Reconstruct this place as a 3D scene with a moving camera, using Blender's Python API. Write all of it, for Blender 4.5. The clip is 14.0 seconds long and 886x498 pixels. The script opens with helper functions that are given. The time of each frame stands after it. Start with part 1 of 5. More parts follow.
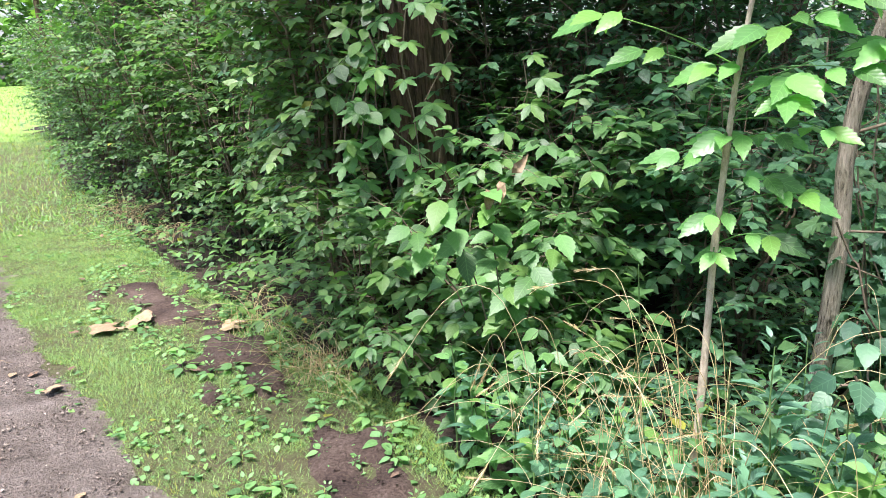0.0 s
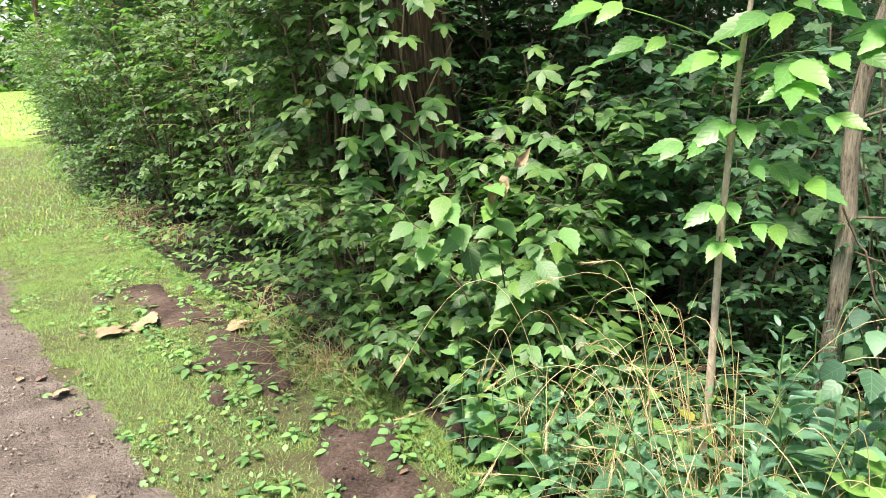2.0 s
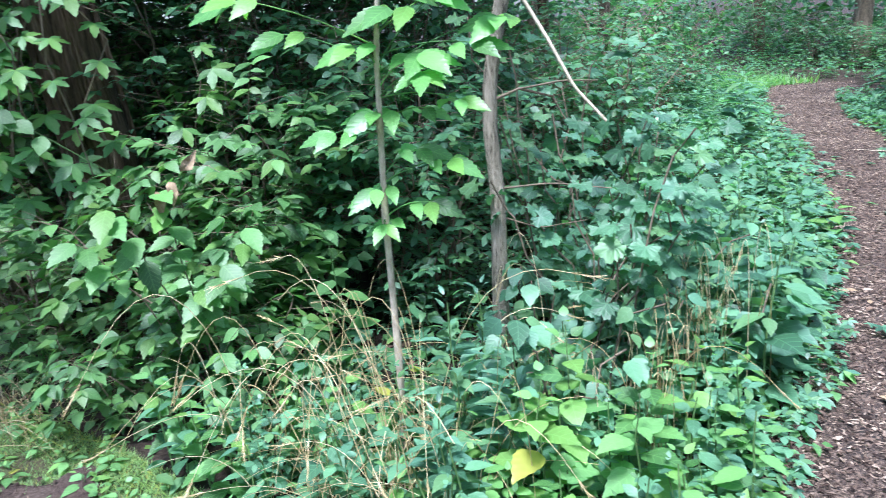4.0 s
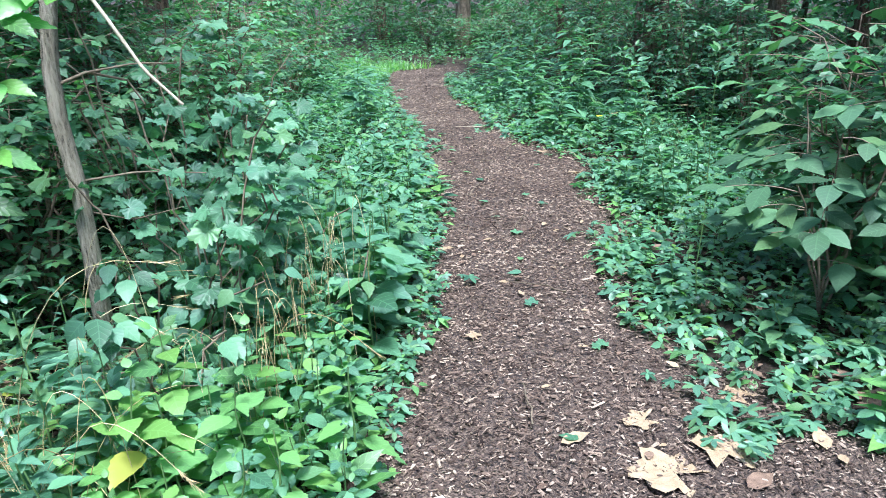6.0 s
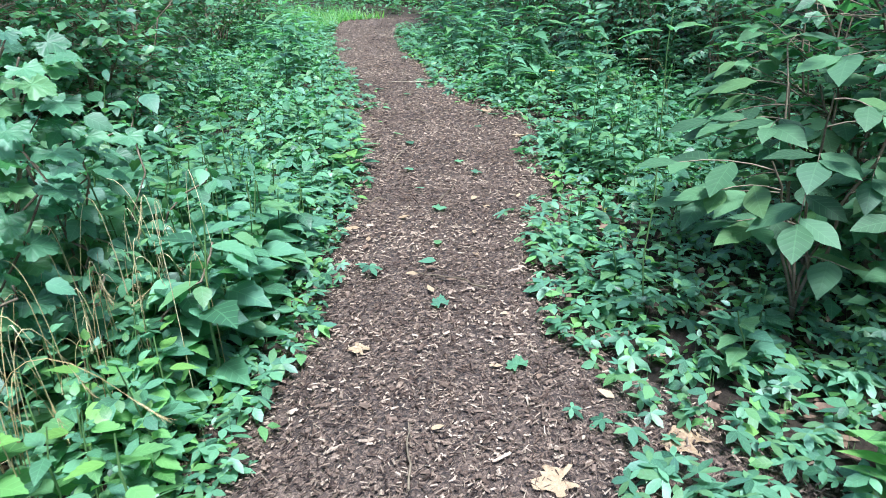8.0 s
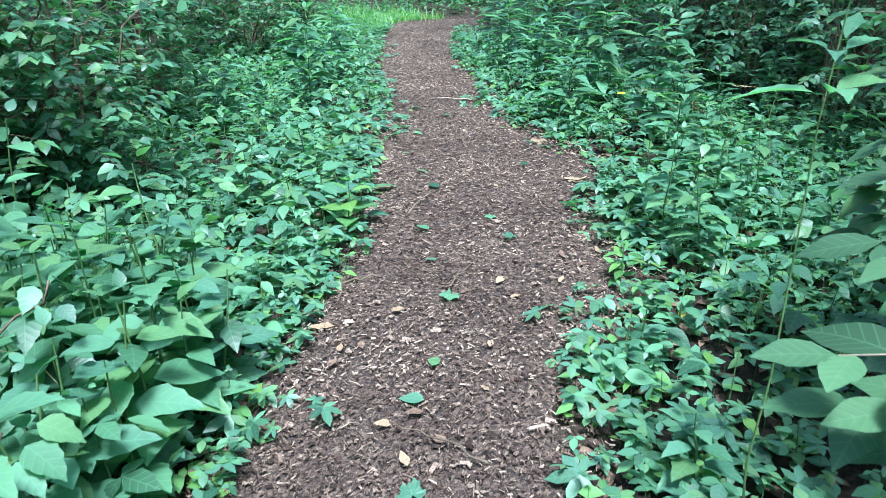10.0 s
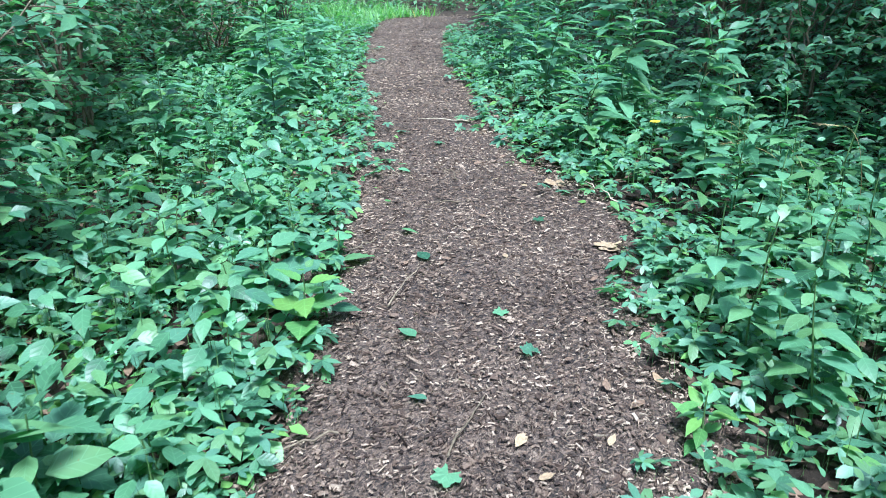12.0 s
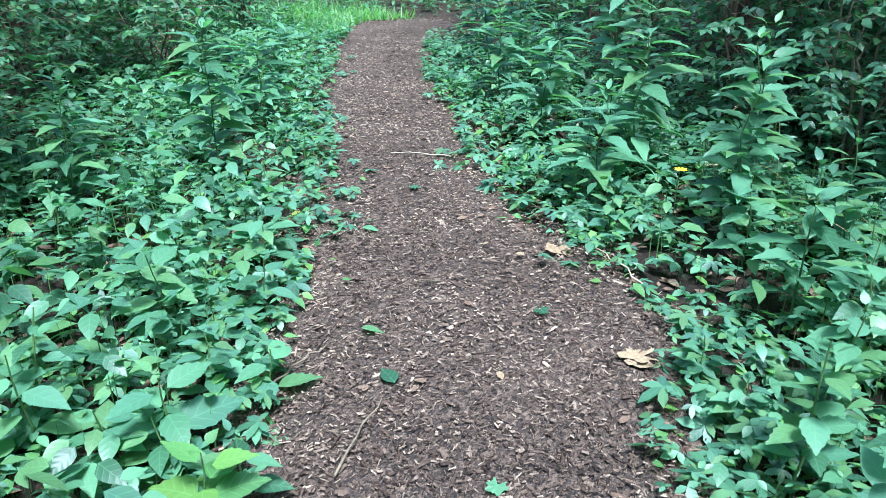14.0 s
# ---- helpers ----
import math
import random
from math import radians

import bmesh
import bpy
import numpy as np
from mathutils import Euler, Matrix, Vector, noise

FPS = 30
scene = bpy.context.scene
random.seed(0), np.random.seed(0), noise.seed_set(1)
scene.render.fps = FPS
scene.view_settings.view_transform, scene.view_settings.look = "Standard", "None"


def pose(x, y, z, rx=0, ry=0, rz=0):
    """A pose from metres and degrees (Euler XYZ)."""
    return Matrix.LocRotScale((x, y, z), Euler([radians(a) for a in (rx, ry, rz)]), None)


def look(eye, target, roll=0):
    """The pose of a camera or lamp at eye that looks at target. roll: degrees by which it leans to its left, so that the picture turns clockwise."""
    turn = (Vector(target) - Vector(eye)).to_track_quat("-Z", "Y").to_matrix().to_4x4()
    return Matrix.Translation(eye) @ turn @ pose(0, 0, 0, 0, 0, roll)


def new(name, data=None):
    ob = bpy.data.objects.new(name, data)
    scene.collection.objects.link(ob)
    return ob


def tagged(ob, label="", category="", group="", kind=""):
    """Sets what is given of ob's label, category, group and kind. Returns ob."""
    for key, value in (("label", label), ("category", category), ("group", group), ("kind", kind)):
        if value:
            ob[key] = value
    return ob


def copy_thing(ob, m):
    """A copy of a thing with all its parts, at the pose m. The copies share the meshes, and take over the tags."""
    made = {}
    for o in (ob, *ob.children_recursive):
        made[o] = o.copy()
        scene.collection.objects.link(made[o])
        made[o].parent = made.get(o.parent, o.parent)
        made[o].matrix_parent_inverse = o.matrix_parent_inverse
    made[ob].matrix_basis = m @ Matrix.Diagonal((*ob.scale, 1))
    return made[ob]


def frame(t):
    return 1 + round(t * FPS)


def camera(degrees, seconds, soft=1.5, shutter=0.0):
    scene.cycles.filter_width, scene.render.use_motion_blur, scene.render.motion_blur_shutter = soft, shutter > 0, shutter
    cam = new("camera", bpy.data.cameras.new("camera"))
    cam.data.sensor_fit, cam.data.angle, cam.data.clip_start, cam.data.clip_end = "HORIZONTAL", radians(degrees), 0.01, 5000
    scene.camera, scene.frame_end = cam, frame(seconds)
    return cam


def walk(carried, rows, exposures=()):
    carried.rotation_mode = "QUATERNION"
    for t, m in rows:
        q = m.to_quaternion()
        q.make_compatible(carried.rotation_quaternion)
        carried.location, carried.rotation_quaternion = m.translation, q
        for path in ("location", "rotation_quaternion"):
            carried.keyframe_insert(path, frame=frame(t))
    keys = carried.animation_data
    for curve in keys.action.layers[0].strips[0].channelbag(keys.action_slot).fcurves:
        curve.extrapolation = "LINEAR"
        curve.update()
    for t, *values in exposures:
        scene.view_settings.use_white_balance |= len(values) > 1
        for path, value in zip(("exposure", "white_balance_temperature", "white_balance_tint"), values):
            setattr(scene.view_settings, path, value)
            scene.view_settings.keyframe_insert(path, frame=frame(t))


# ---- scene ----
# camera and its walk
cam = camera(64.3, 14.0, soft=0.7, shutter=0.2)
METRES, EYE, TILT, LEAN, TURN = 4.6, 1.645, 0.0, 0.0, 0.0
ROWS = [
    (0.0, 0.0, 0.0, 0.0, -0.55, -15.38, 1.99),
    (0.5, -0.0001, 0.0002, -0.0, -0.0, -15.59, 2.24),
    (1.0, 0.0, 0.0014, -0.0001, 0.28, -15.78, 2.51),
    (1.5, -0.0008, 0.0024, -0.0005, 0.27, -15.88, 2.87),
    (2.0, 0.0001, 0.0025, -0.0006, -0.56, -15.75, 3.28),
    (4.5, 0.055, -0.0153, -0.0042, -31.68, -18.47, 4.24),
    (5.0, 0.066, -0.0288, -0.0047, -39.97, -19.22, 3.43),
    (5.5, 0.0737, -0.0399, -0.0066, -46.36, -19.88, 2.64),
    (6.0, 0.079, -0.0476, -0.0085, -50.49, -20.36, 2.16),
    (6.5, 0.0931, -0.0469, -0.0122, -53.58, -20.91, 1.51),
    (7.0, 0.1349, -0.0279, -0.0259, -54.49, -21.66, 1.1),
    (7.5, 0.1915, -0.0153, -0.0373, -53.98, -23.2, 0.86),
    (10.0, 0.4825, 0.1142, -0.0515, -46.56, -23.98, 0.95),
    (10.5, 0.5306, 0.1565, -0.0503, -46.08, -24.54, 0.61),
    (11.0, 0.5861, 0.1897, -0.0475, -45.57, -24.83, 0.88),
    (11.5, 0.6218, 0.2387, -0.0491, -45.93, -24.74, 0.96),
    (12.0, 0.6564, 0.2806, -0.0511, -47.23, -24.76, 0.68),
    (12.5, 0.7118, 0.3044, -0.0445, -47.81, -24.26, 0.77),
    (13.0, 0.7488, 0.3311, -0.0439, -48.41, -24.74, 0.64),
    (13.5, 0.7776, 0.3802, -0.044, -48.47, -24.99, 0.32),
    (14.0, 0.8102, 0.414, -0.0471, -48.57, -25.18, 0.05),
]
EXPOSURES = [(0.0, 3.03, 6050, 21), (1.5, 3.07, 6850, 17), (2.2, 3.04, 6850, 17), (4.4, 3.06, 5000, 19), (6.0, 3.0, 5220, 13), (7.5, 3.0, 5250, 11), (10.0, 3.02, 4990, 8), (14.0, 3.0, 4950, 7)]
walk(cam, [(t, pose(0, 0, EYE, TILT, LEAN, TURN) @ pose(METRES * x, METRES * y, METRES * z, 90 + pitch, roll, yaw)) for t, x, y, z, yaw, pitch, roll in ROWS], EXPOSURES)

# light: an overcast summer sky over the wood
world = bpy.data.worlds.new("sky")
scene.world = world
world.use_nodes = True
wn = world.node_tree.nodes
sky = wn.new("ShaderNodeTexSky")
sky.sky_type, sky.sun_disc = "NISHITA", False
sky.sun_elevation, sky.sun_rotation = radians(70), radians(211)
sky.air_density, sky.dust_density = 1.0, 3.0
wn["Background"].inputs["Strength"].default_value = 0.05
world.node_tree.links.new(sky.outputs[0], wn["Background"].inputs["Color"])
sun = new("sun", bpy.data.lights.new("sun", "SUN"))
sun.data.energy, sun.data.angle, sun.data.color = 1.5, radians(14), (1.0, 0.95, 0.86)
sun.matrix_world = look((-3, -5, 16), (0, 0, 0))

# ---- materials ----
def nodes_of(name):
    m = bpy.data.materials.new(name)
    m.use_nodes = True
    nt = m.node_tree
    nt.nodes.clear()
    return m, nt, nt.nodes, nt.links


def ramp(nt, fac, stops):
    r = nt.nodes.new("ShaderNodeValToRGB")
    e = r.color_ramp.elements
    while len(e) < len(stops):
        e.new(0.5)
    for k, (p, c) in zip(e, stops):
        k.position, k.color = p, (*c, 1)
    nt.links.new(fac, r.inputs[0])
    return r.outputs[0]


def tex(nt, kind, scale, detail=3.0, coord="Object", rough=0.6):
    c = nt.nodes.new("ShaderNodeTexCoord")
    t = nt.nodes.new("ShaderNodeTexNoise" if kind == "noise" else "ShaderNodeTexVoronoi")
    t.inputs["Scale"].default_value = scale
    if kind == "noise":
        t.inputs["Detail"].default_value, t.inputs["Roughness"].default_value = detail, rough
    nt.links.new(c.outputs[coord], t.inputs["Vector"])
    return t


def mixc(nt, fac, a, b, mode="MIX"):
    n = nt.nodes.new("ShaderNodeMix")
    n.data_type, n.blend_type = "RGBA", mode
    for sock, v in ((n.inputs[0], fac), (n.inputs[6], a), (n.inputs[7], b)):
        if isinstance(v, (int, float)):
            sock.default_value = v
        elif isinstance(v, tuple):
            sock.default_value = (*v, 1)
        else:
            nt.links.new(v, sock)
    return n.outputs[2]


def calc(nt, op, a, b=0.0):
    n = nt.nodes.new("ShaderNodeMath")
    n.operation = op
    for sock, v in zip(n.inputs, (a, b)):
        if isinstance(v, (int, float)):
            sock.default_value = v
        else:
            nt.links.new(v, sock)
    return n.outputs[0]


def leaf_mat(name, dark, light, rough=0.45, trans=0.35, veins=5.0, spots=0.12, yellow=0.004):
    """A leaf: midrib and side veins along its own length, light that comes through, holes of brown, a few yellow ones."""
    m, nt, nd, lk = nodes_of(name)
    geo, info = nd.new("ShaderNodeNewGeometry"), nd.new("ShaderNodeObjectInfo")
    rnd = calc(nt, "FRACT", calc(nt, "ADD", geo.outputs["Random Per Island"], info.outputs["Random"]))
    base = ramp(nt, rnd, [(0.0, tuple(0.5 * c for c in dark)), (0.5, tuple(a * 0.5 + b * 0.5 for a, b in zip(dark, light))), (0.8, tuple(1.12 * c for c in light)), (1.0, tuple(1.45 * c for c in light))])
    hue = calc(nt, "FRACT", calc(nt, "MULTIPLY", rnd, 17.3))
    base = mixc(nt, calc(nt, "MULTIPLY", calc(nt, "GREATER_THAN", hue, 0.78), 0.6), base, tuple(c * k for c, k in zip(light, (1.26, 1.08, 0.68))))
    base = mixc(nt, calc(nt, "MULTIPLY", calc(nt, "LESS_THAN", hue, 0.2), 0.5), base, tuple(c * k for c, k in zip(light, (0.95, 0.95, 1.25))))
    uv = nd.new("ShaderNodeTexCoord")
    sep = nd.new("ShaderNodeSeparateXYZ")
    lk.new(uv.outputs["UV"], sep.inputs[0])
    off = calc(nt, "ABSOLUTE", calc(nt, "SUBTRACT", sep.outputs[0], 0.5))
    rib = calc(nt, "LESS_THAN", off, 0.02)
    side = calc(nt, "SINE", calc(nt, "MULTIPLY", calc(nt, "SUBTRACT", sep.outputs[1], calc(nt, "MULTIPLY", off, 0.55)), 6.283 * veins))
    vein = calc(nt, "MAXIMUM", rib, calc(nt, "GREATER_THAN", side, 0.93))
    pale = tuple(min(1, c * 1.7 + 0.02) for c in light)
    col = mixc(nt, calc(nt, "MULTIPLY", vein, 0.22), base, pale)
    big = tex(nt, "noise", 9.0, 4.0)
    col = mixc(nt, calc(nt, "MULTIPLY", big.outputs[0], 0.35), col, tuple(c * 0.6 for c in dark))
    if spots:
        sp = tex(nt, "noise", 60.0, 2.0)
        spot = calc(nt, "GREATER_THAN", sp.outputs[0], 0.78 - spots * 0.6)
        col = mixc(nt, calc(nt, "MULTIPLY", spot, 0.5), col, (0.16, 0.12, 0.04))
    if yellow:
        old = calc(nt, "GREATER_THAN", calc(nt, "FRACT", calc(nt, "MULTIPLY", rnd, 37.7)), 1 - yellow)
        col = mixc(nt, old, col, (0.30, 0.30, 0.05))
    p = nd.new("ShaderNodeBsdfPrincipled")
    lk.new(col, p.inputs["Base Color"])
    p.inputs["Roughness"].default_value = rough
    p.inputs["Specular IOR Level"].default_value = 0.5
    bump = nd.new("ShaderNodeBump")
    bump.inputs["Strength"].default_value, bump.inputs["Distance"].default_value = 0.1, 0.004
    lk.new(calc(nt, "ADD", calc(nt, "MULTIPLY", side, 0.5), calc(nt, "MULTIPLY", rib, -1.0)), bump.inputs["Height"])
    lk.new(bump.outputs[0], p.inputs["Normal"])
    tr = nd.new("ShaderNodeBsdfTranslucent")
    lk.new(mixc(nt, 1.0, col, (1.35, 1.8, 0.85), "MULTIPLY"), tr.inputs["Color"])
    mx, out = nd.new("ShaderNodeMixShader"), nd.new("ShaderNodeOutputMaterial")
    mx.inputs[0].default_value = trans
    lk.new(p.outputs[0], mx.inputs[1]); lk.new(tr.outputs[0], mx.inputs[2]); lk.new(mx.outputs[0], out.inputs[0])
    return m


def plain_mat(name, stops, scale, fine, rough=0.85, bump=0.5, depth=0.01, coord="Object", stretch=None, spread=0.0):
    """Earth, bark, wood: a coarse and a fine noise, colour steps, relief; spread: how far single pieces differ."""
    m, nt, nd, lk = nodes_of(name)
    a, b = tex(nt, "noise", scale, 5.0, coord), tex(nt, "noise", fine, 6.0, coord, 0.7)
    if stretch:
        for t in (a, b):
            mp = nd.new("ShaderNodeMapping")
            mp.inputs["Scale"].default_value = stretch
            lk.new(t.inputs["Vector"].links[0].from_socket, mp.inputs[0])
            lk.new(mp.outputs[0], t.inputs["Vector"])
    f = calc(nt, "ADD", calc(nt, "MULTIPLY", a.outputs[0], 0.5), calc(nt, "MULTIPLY", b.outputs[0], 0.5))
    f = calc(nt, "ADD", calc(nt, "MULTIPLY", f, 2.2), -0.6)
    if spread:
        geo, info = nd.new("ShaderNodeNewGeometry"), nd.new("ShaderNodeObjectInfo")
        r = calc(nt, "FRACT", calc(nt, "ADD", geo.outputs["Random Per Island"], info.outputs["Random"]))
        f = calc(nt, "ADD", f, calc(nt, "MULTIPLY", calc(nt, "SUBTRACT", r, 0.5), spread))
    p, out, bp = nd.new("ShaderNodeBsdfPrincipled"), nd.new("ShaderNodeOutputMaterial"), nd.new("ShaderNodeBump")
    lk.new(ramp(nt, f, stops), p.inputs["Base Color"])
    p.inputs["Roughness"].default_value, p.inputs["Specular IOR Level"].default_value = rough, 0.25
    bp.inputs["Strength"].default_value, bp.inputs["Distance"].default_value = bump, depth
    lk.new(f, bp.inputs["Height"]); lk.new(bp.outputs[0], p.inputs["Normal"]); lk.new(p.outputs[0], out.inputs[0])
    return m


M_ELDER = leaf_mat("leaf_box_elder", (0.09, 0.23, 0.055), (0.145, 0.33, 0.085), 0.4, 0.4, 6, 0.1, 0.0)
M_SHRUB = leaf_mat("leaf_shrub", (0.052, 0.135, 0.041), (0.1, 0.212, 0.062), 0.5, 0.35, 6, 0.12, 0.0)
M_HEDGE = leaf_mat("leaf_hedge", (0.066, 0.147, 0.044), (0.118, 0.228, 0.069), 0.5, 0.35, 4, 0.05, 0.004)
M_UNDER = leaf_mat("leaf_understorey", (0.04, 0.125, 0.052), (0.085, 0.20, 0.085), 0.5, 0.35, 4, 0.05, 0.0)
M_HERB = leaf_mat("leaf_herb", (0.062, 0.165, 0.085), (0.118, 0.25, 0.13), 0.42, 0.35, 5, 0.1, 0.0)
M_BROAD = leaf_mat("leaf_broad", (0.06, 0.162, 0.08), (0.11, 0.235, 0.125), 0.5, 0.35, 5, 0.1, 0.0)
M_SPICE = leaf_mat("leaf_spicebush", (0.042, 0.11, 0.046), (0.076, 0.16, 0.068), 0.62, 0.25, 7, 0.03, 0.0)
M_ELM = leaf_mat("leaf_elm", (0.068, 0.172, 0.046), (0.118, 0.255, 0.07), 0.5, 0.35, 8, 0.06, 0.0)
M_CREEP = leaf_mat("leaf_creeper", (0.05, 0.14, 0.078), (0.108, 0.225, 0.125), 0.42, 0.3, 5, 0.05, 0.0)
M_FRESH = leaf_mat("leaf_fresh", (0.095, 0.235, 0.066), (0.155, 0.315, 0.097), 0.45, 0.4, 5, 0.05, 0.004)
M_CANOPY = leaf_mat("leaf_canopy", (0.045, 0.11, 0.025), (0.09, 0.18, 0.04), 0.5, 0.4, 4, 0.0, 0.0)
M_FAR = leaf_mat("leaf_far", (0.08, 0.17, 0.04), (0.15, 0.27, 0.07), 0.55, 0.4, 3, 0.0, 0.0)
M_WEED = leaf_mat("leaf_weed", (0.11, 0.25, 0.075), (0.175, 0.345, 0.115), 0.5, 0.35, 4, 0.05, 0.004)
M_GRASS = leaf_mat("grass_blade", (0.085, 0.19, 0.04), (0.20, 0.32, 0.095), 0.5, 0.35, 1, 0.0, 0.09)
M_STRAW = plain_mat("straw", [(0.2, (0.27, 0.205, 0.085)), (0.55, (0.44, 0.36, 0.175)), (0.9, (0.62, 0.54, 0.33))], 4, 60, 0.7, 0.2, 0.002, spread=0.6)
M_DEAD = plain_mat("dead_leaf", [(0.15, (0.16, 0.10, 0.055)), (0.5, (0.27, 0.20, 0.12)), (0.9, (0.36, 0.28, 0.175))], 6, 50, 0.75, 0.5, 0.004, spread=0.3)
M_DEADB = plain_mat("dead_leaf_brown", [(0.2, (0.06, 0.037, 0.026)), (0.8, (0.20, 0.135, 0.09))], 6, 50, 0.8, 0.5, 0.004, spread=0.5)
M_BARK = plain_mat("bark_grey", [(0.2, (0.05, 0.042, 0.03)), (0.5, (0.17, 0.135, 0.09)), (0.8, (0.34, 0.28, 0.2))], 14, 75, 0.9, 1.0, 0.03, stretch=(1, 1, 0.16))
M_BARK_SLIM = plain_mat("bark_furrowed", [(0.25, (0.075, 0.064, 0.046)), (0.42, (0.38, 0.325, 0.235)), (0.7, (0.62, 0.545, 0.415))], 55, 190, 0.9, 1.0, 0.03, stretch=(1, 1, 0.13))
M_BARKS = plain_mat("bark_sapling", [(0.2, (0.24, 0.20, 0.135)), (0.8, (0.58, 0.50, 0.37))], 25, 110, 0.75, 0.5, 0.004, stretch=(1, 1, 0.4))
M_BARKV = plain_mat("bark_shaggy", [(0.25, (0.028, 0.02, 0.013)), (0.5, (0.105, 0.073, 0.046)), (0.85, (0.25, 0.18, 0.115))], 14, 60, 0.95, 1.0, 0.03, stretch=(1, 1, 0.12))
M_TWIG = plain_mat("twig", [(0.2, (0.07, 0.055, 0.035)), (0.8, (0.22, 0.175, 0.12))], 15, 80, 0.85, 0.5, 0.003, spread=0.4)
M_STEM = plain_mat("green_stem", [(0.2, (0.04, 0.09, 0.025)), (0.8, (0.11, 0.19, 0.06))], 15, 80, 0.6, 0.2, 0.002, spread=0.4)
M_SOIL = plain_mat("forest_soil", [(0.2, (0.012, 0.008, 0.006)), (0.5, (0.032, 0.023, 0.016)), (0.85, (0.085, 0.062, 0.042))], 2.2, 55, 0.95, 1.0, 0.03)
M_BARE = plain_mat("bare_soil", [(0.25, (0.035, 0.022, 0.018)), (0.5, (0.085, 0.058, 0.045)), (0.8, (0.17, 0.125, 0.10))], 3, 70, 0.95, 1.0, 0.03)
M_TRACK = plain_mat("track_dirt", [(0.15, (0.10, 0.08, 0.063)), (0.42, (0.205, 0.168, 0.138)), (0.6, (0.265, 0.222, 0.186)), (0.9, (0.40, 0.345, 0.295))], 4.5, 60, 0.95, 1.0, 0.06)
M_LAWN = plain_mat("lawn_soil", [(0.1, (0.035, 0.026, 0.017)), (0.4, (0.075, 0.065, 0.034)), (0.65, (0.09, 0.105, 0.042)), (0.95, (0.20, 0.21, 0.11))], 7, 110, 0.95, 0.8, 0.02)
def mulch_mat():
    """Shredded bark: small angular cells, each with its own tone, over damp and dry patches."""
    m, nt, nd, lk = nodes_of("mulch_bed")
    co = nd.new("ShaderNodeTexCoord")
    warp = tex(nt, "noise", 30.0, 3.0)
    mp = nd.new("ShaderNodeMapping")
    mp.inputs["Scale"].default_value, mp.inputs["Rotation"].default_value = (1.0, 2.3, 1.0), (0, 0, 0.6)
    lk.new(mixc(nt, 0.06, co.outputs["Object"], warp.outputs["Color"]), mp.inputs[0])
    v = nd.new("ShaderNodeTexVoronoi")
    v.inputs["Scale"].default_value = 75.0
    lk.new(mp.outputs[0], v.inputs["Vector"])
    tone = nd.new("ShaderNodeSeparateXYZ")
    lk.new(v.outputs["Color"], tone.inputs[0])
    damp, fine = tex(nt, "noise", 1.1, 4.0), tex(nt, "noise", 150.0, 3.0)
    f = calc(nt, "ADD", calc(nt, "MULTIPLY", tone.outputs[0], 0.6), calc(nt, "MULTIPLY", calc(nt, "ADD", calc(nt, "MULTIPLY", damp.outputs[0], 1.4), fine.outputs[0]), 0.25))
    f = calc(nt, "SUBTRACT", f, calc(nt, "MULTIPLY", v.outputs["Distance"], 0.45))
    p, out, bp = nd.new("ShaderNodeBsdfPrincipled"), nd.new("ShaderNodeOutputMaterial"), nd.new("ShaderNodeBump")
    lk.new(ramp(nt, f, [(0.05, (0.012, 0.008, 0.0055)), (0.38, (0.074, 0.049, 0.035)), (0.65, (0.15, 0.106, 0.076)), (1.0, (0.29, 0.225, 0.165))]), p.inputs["Base Color"])
    p.inputs["Roughness"].default_value = 0.9
    bp.inputs["Strength"].default_value, bp.inputs["Distance"].default_value = 0.9, 0.02
    lk.new(f, bp.inputs["Height"]); lk.new(bp.outputs[0], p.inputs["Normal"]); lk.new(p.outputs[0], out.inputs[0])
    return m


M_MULCH = mulch_mat()
# mown grass of the far lawn, with its sunlight put into the lighter green
M_MOWN_SUNLIT = plain_mat("mown_grass_sunlit", [(0.1, (0.12, 0.20, 0.04)), (0.5, (0.18, 0.28, 0.06)), (0.9, (0.26, 0.36, 0.10))], 1.5, 30, 0.9, 0.8, 0.03)
M_CHIP = plain_mat("wood_chip", [(0.0, (0.018, 0.011, 0.008)), (0.38, (0.085, 0.057, 0.041)), (0.72, (0.165, 0.118, 0.085)), (1.0, (0.36, 0.285, 0.21))], 1.3, 120, 0.8, 0.6, 0.003, spread=1.0)
M_STONE = plain_mat("pebble", [(0.1, (0.045, 0.035, 0.026)), (0.6, (0.17, 0.138, 0.11)), (1.0, (0.30, 0.26, 0.215))], 20, 120, 0.85, 0.4, 0.003, spread=0.9)
M_YELLOW = plain_mat("petal_yellow", [(0.2, (0.75, 0.52, 0.01)), (0.8, (0.85, 0.66, 0.02))], 20, 90, 0.6, 0.1, 0.002)

# ---- mesh tools ----
rng = np.random.default_rng(7)


def unit(v):
    v = np.asarray(v, float)
    return v / np.maximum(np.linalg.norm(v, axis=-1, keepdims=True), 1e-9)


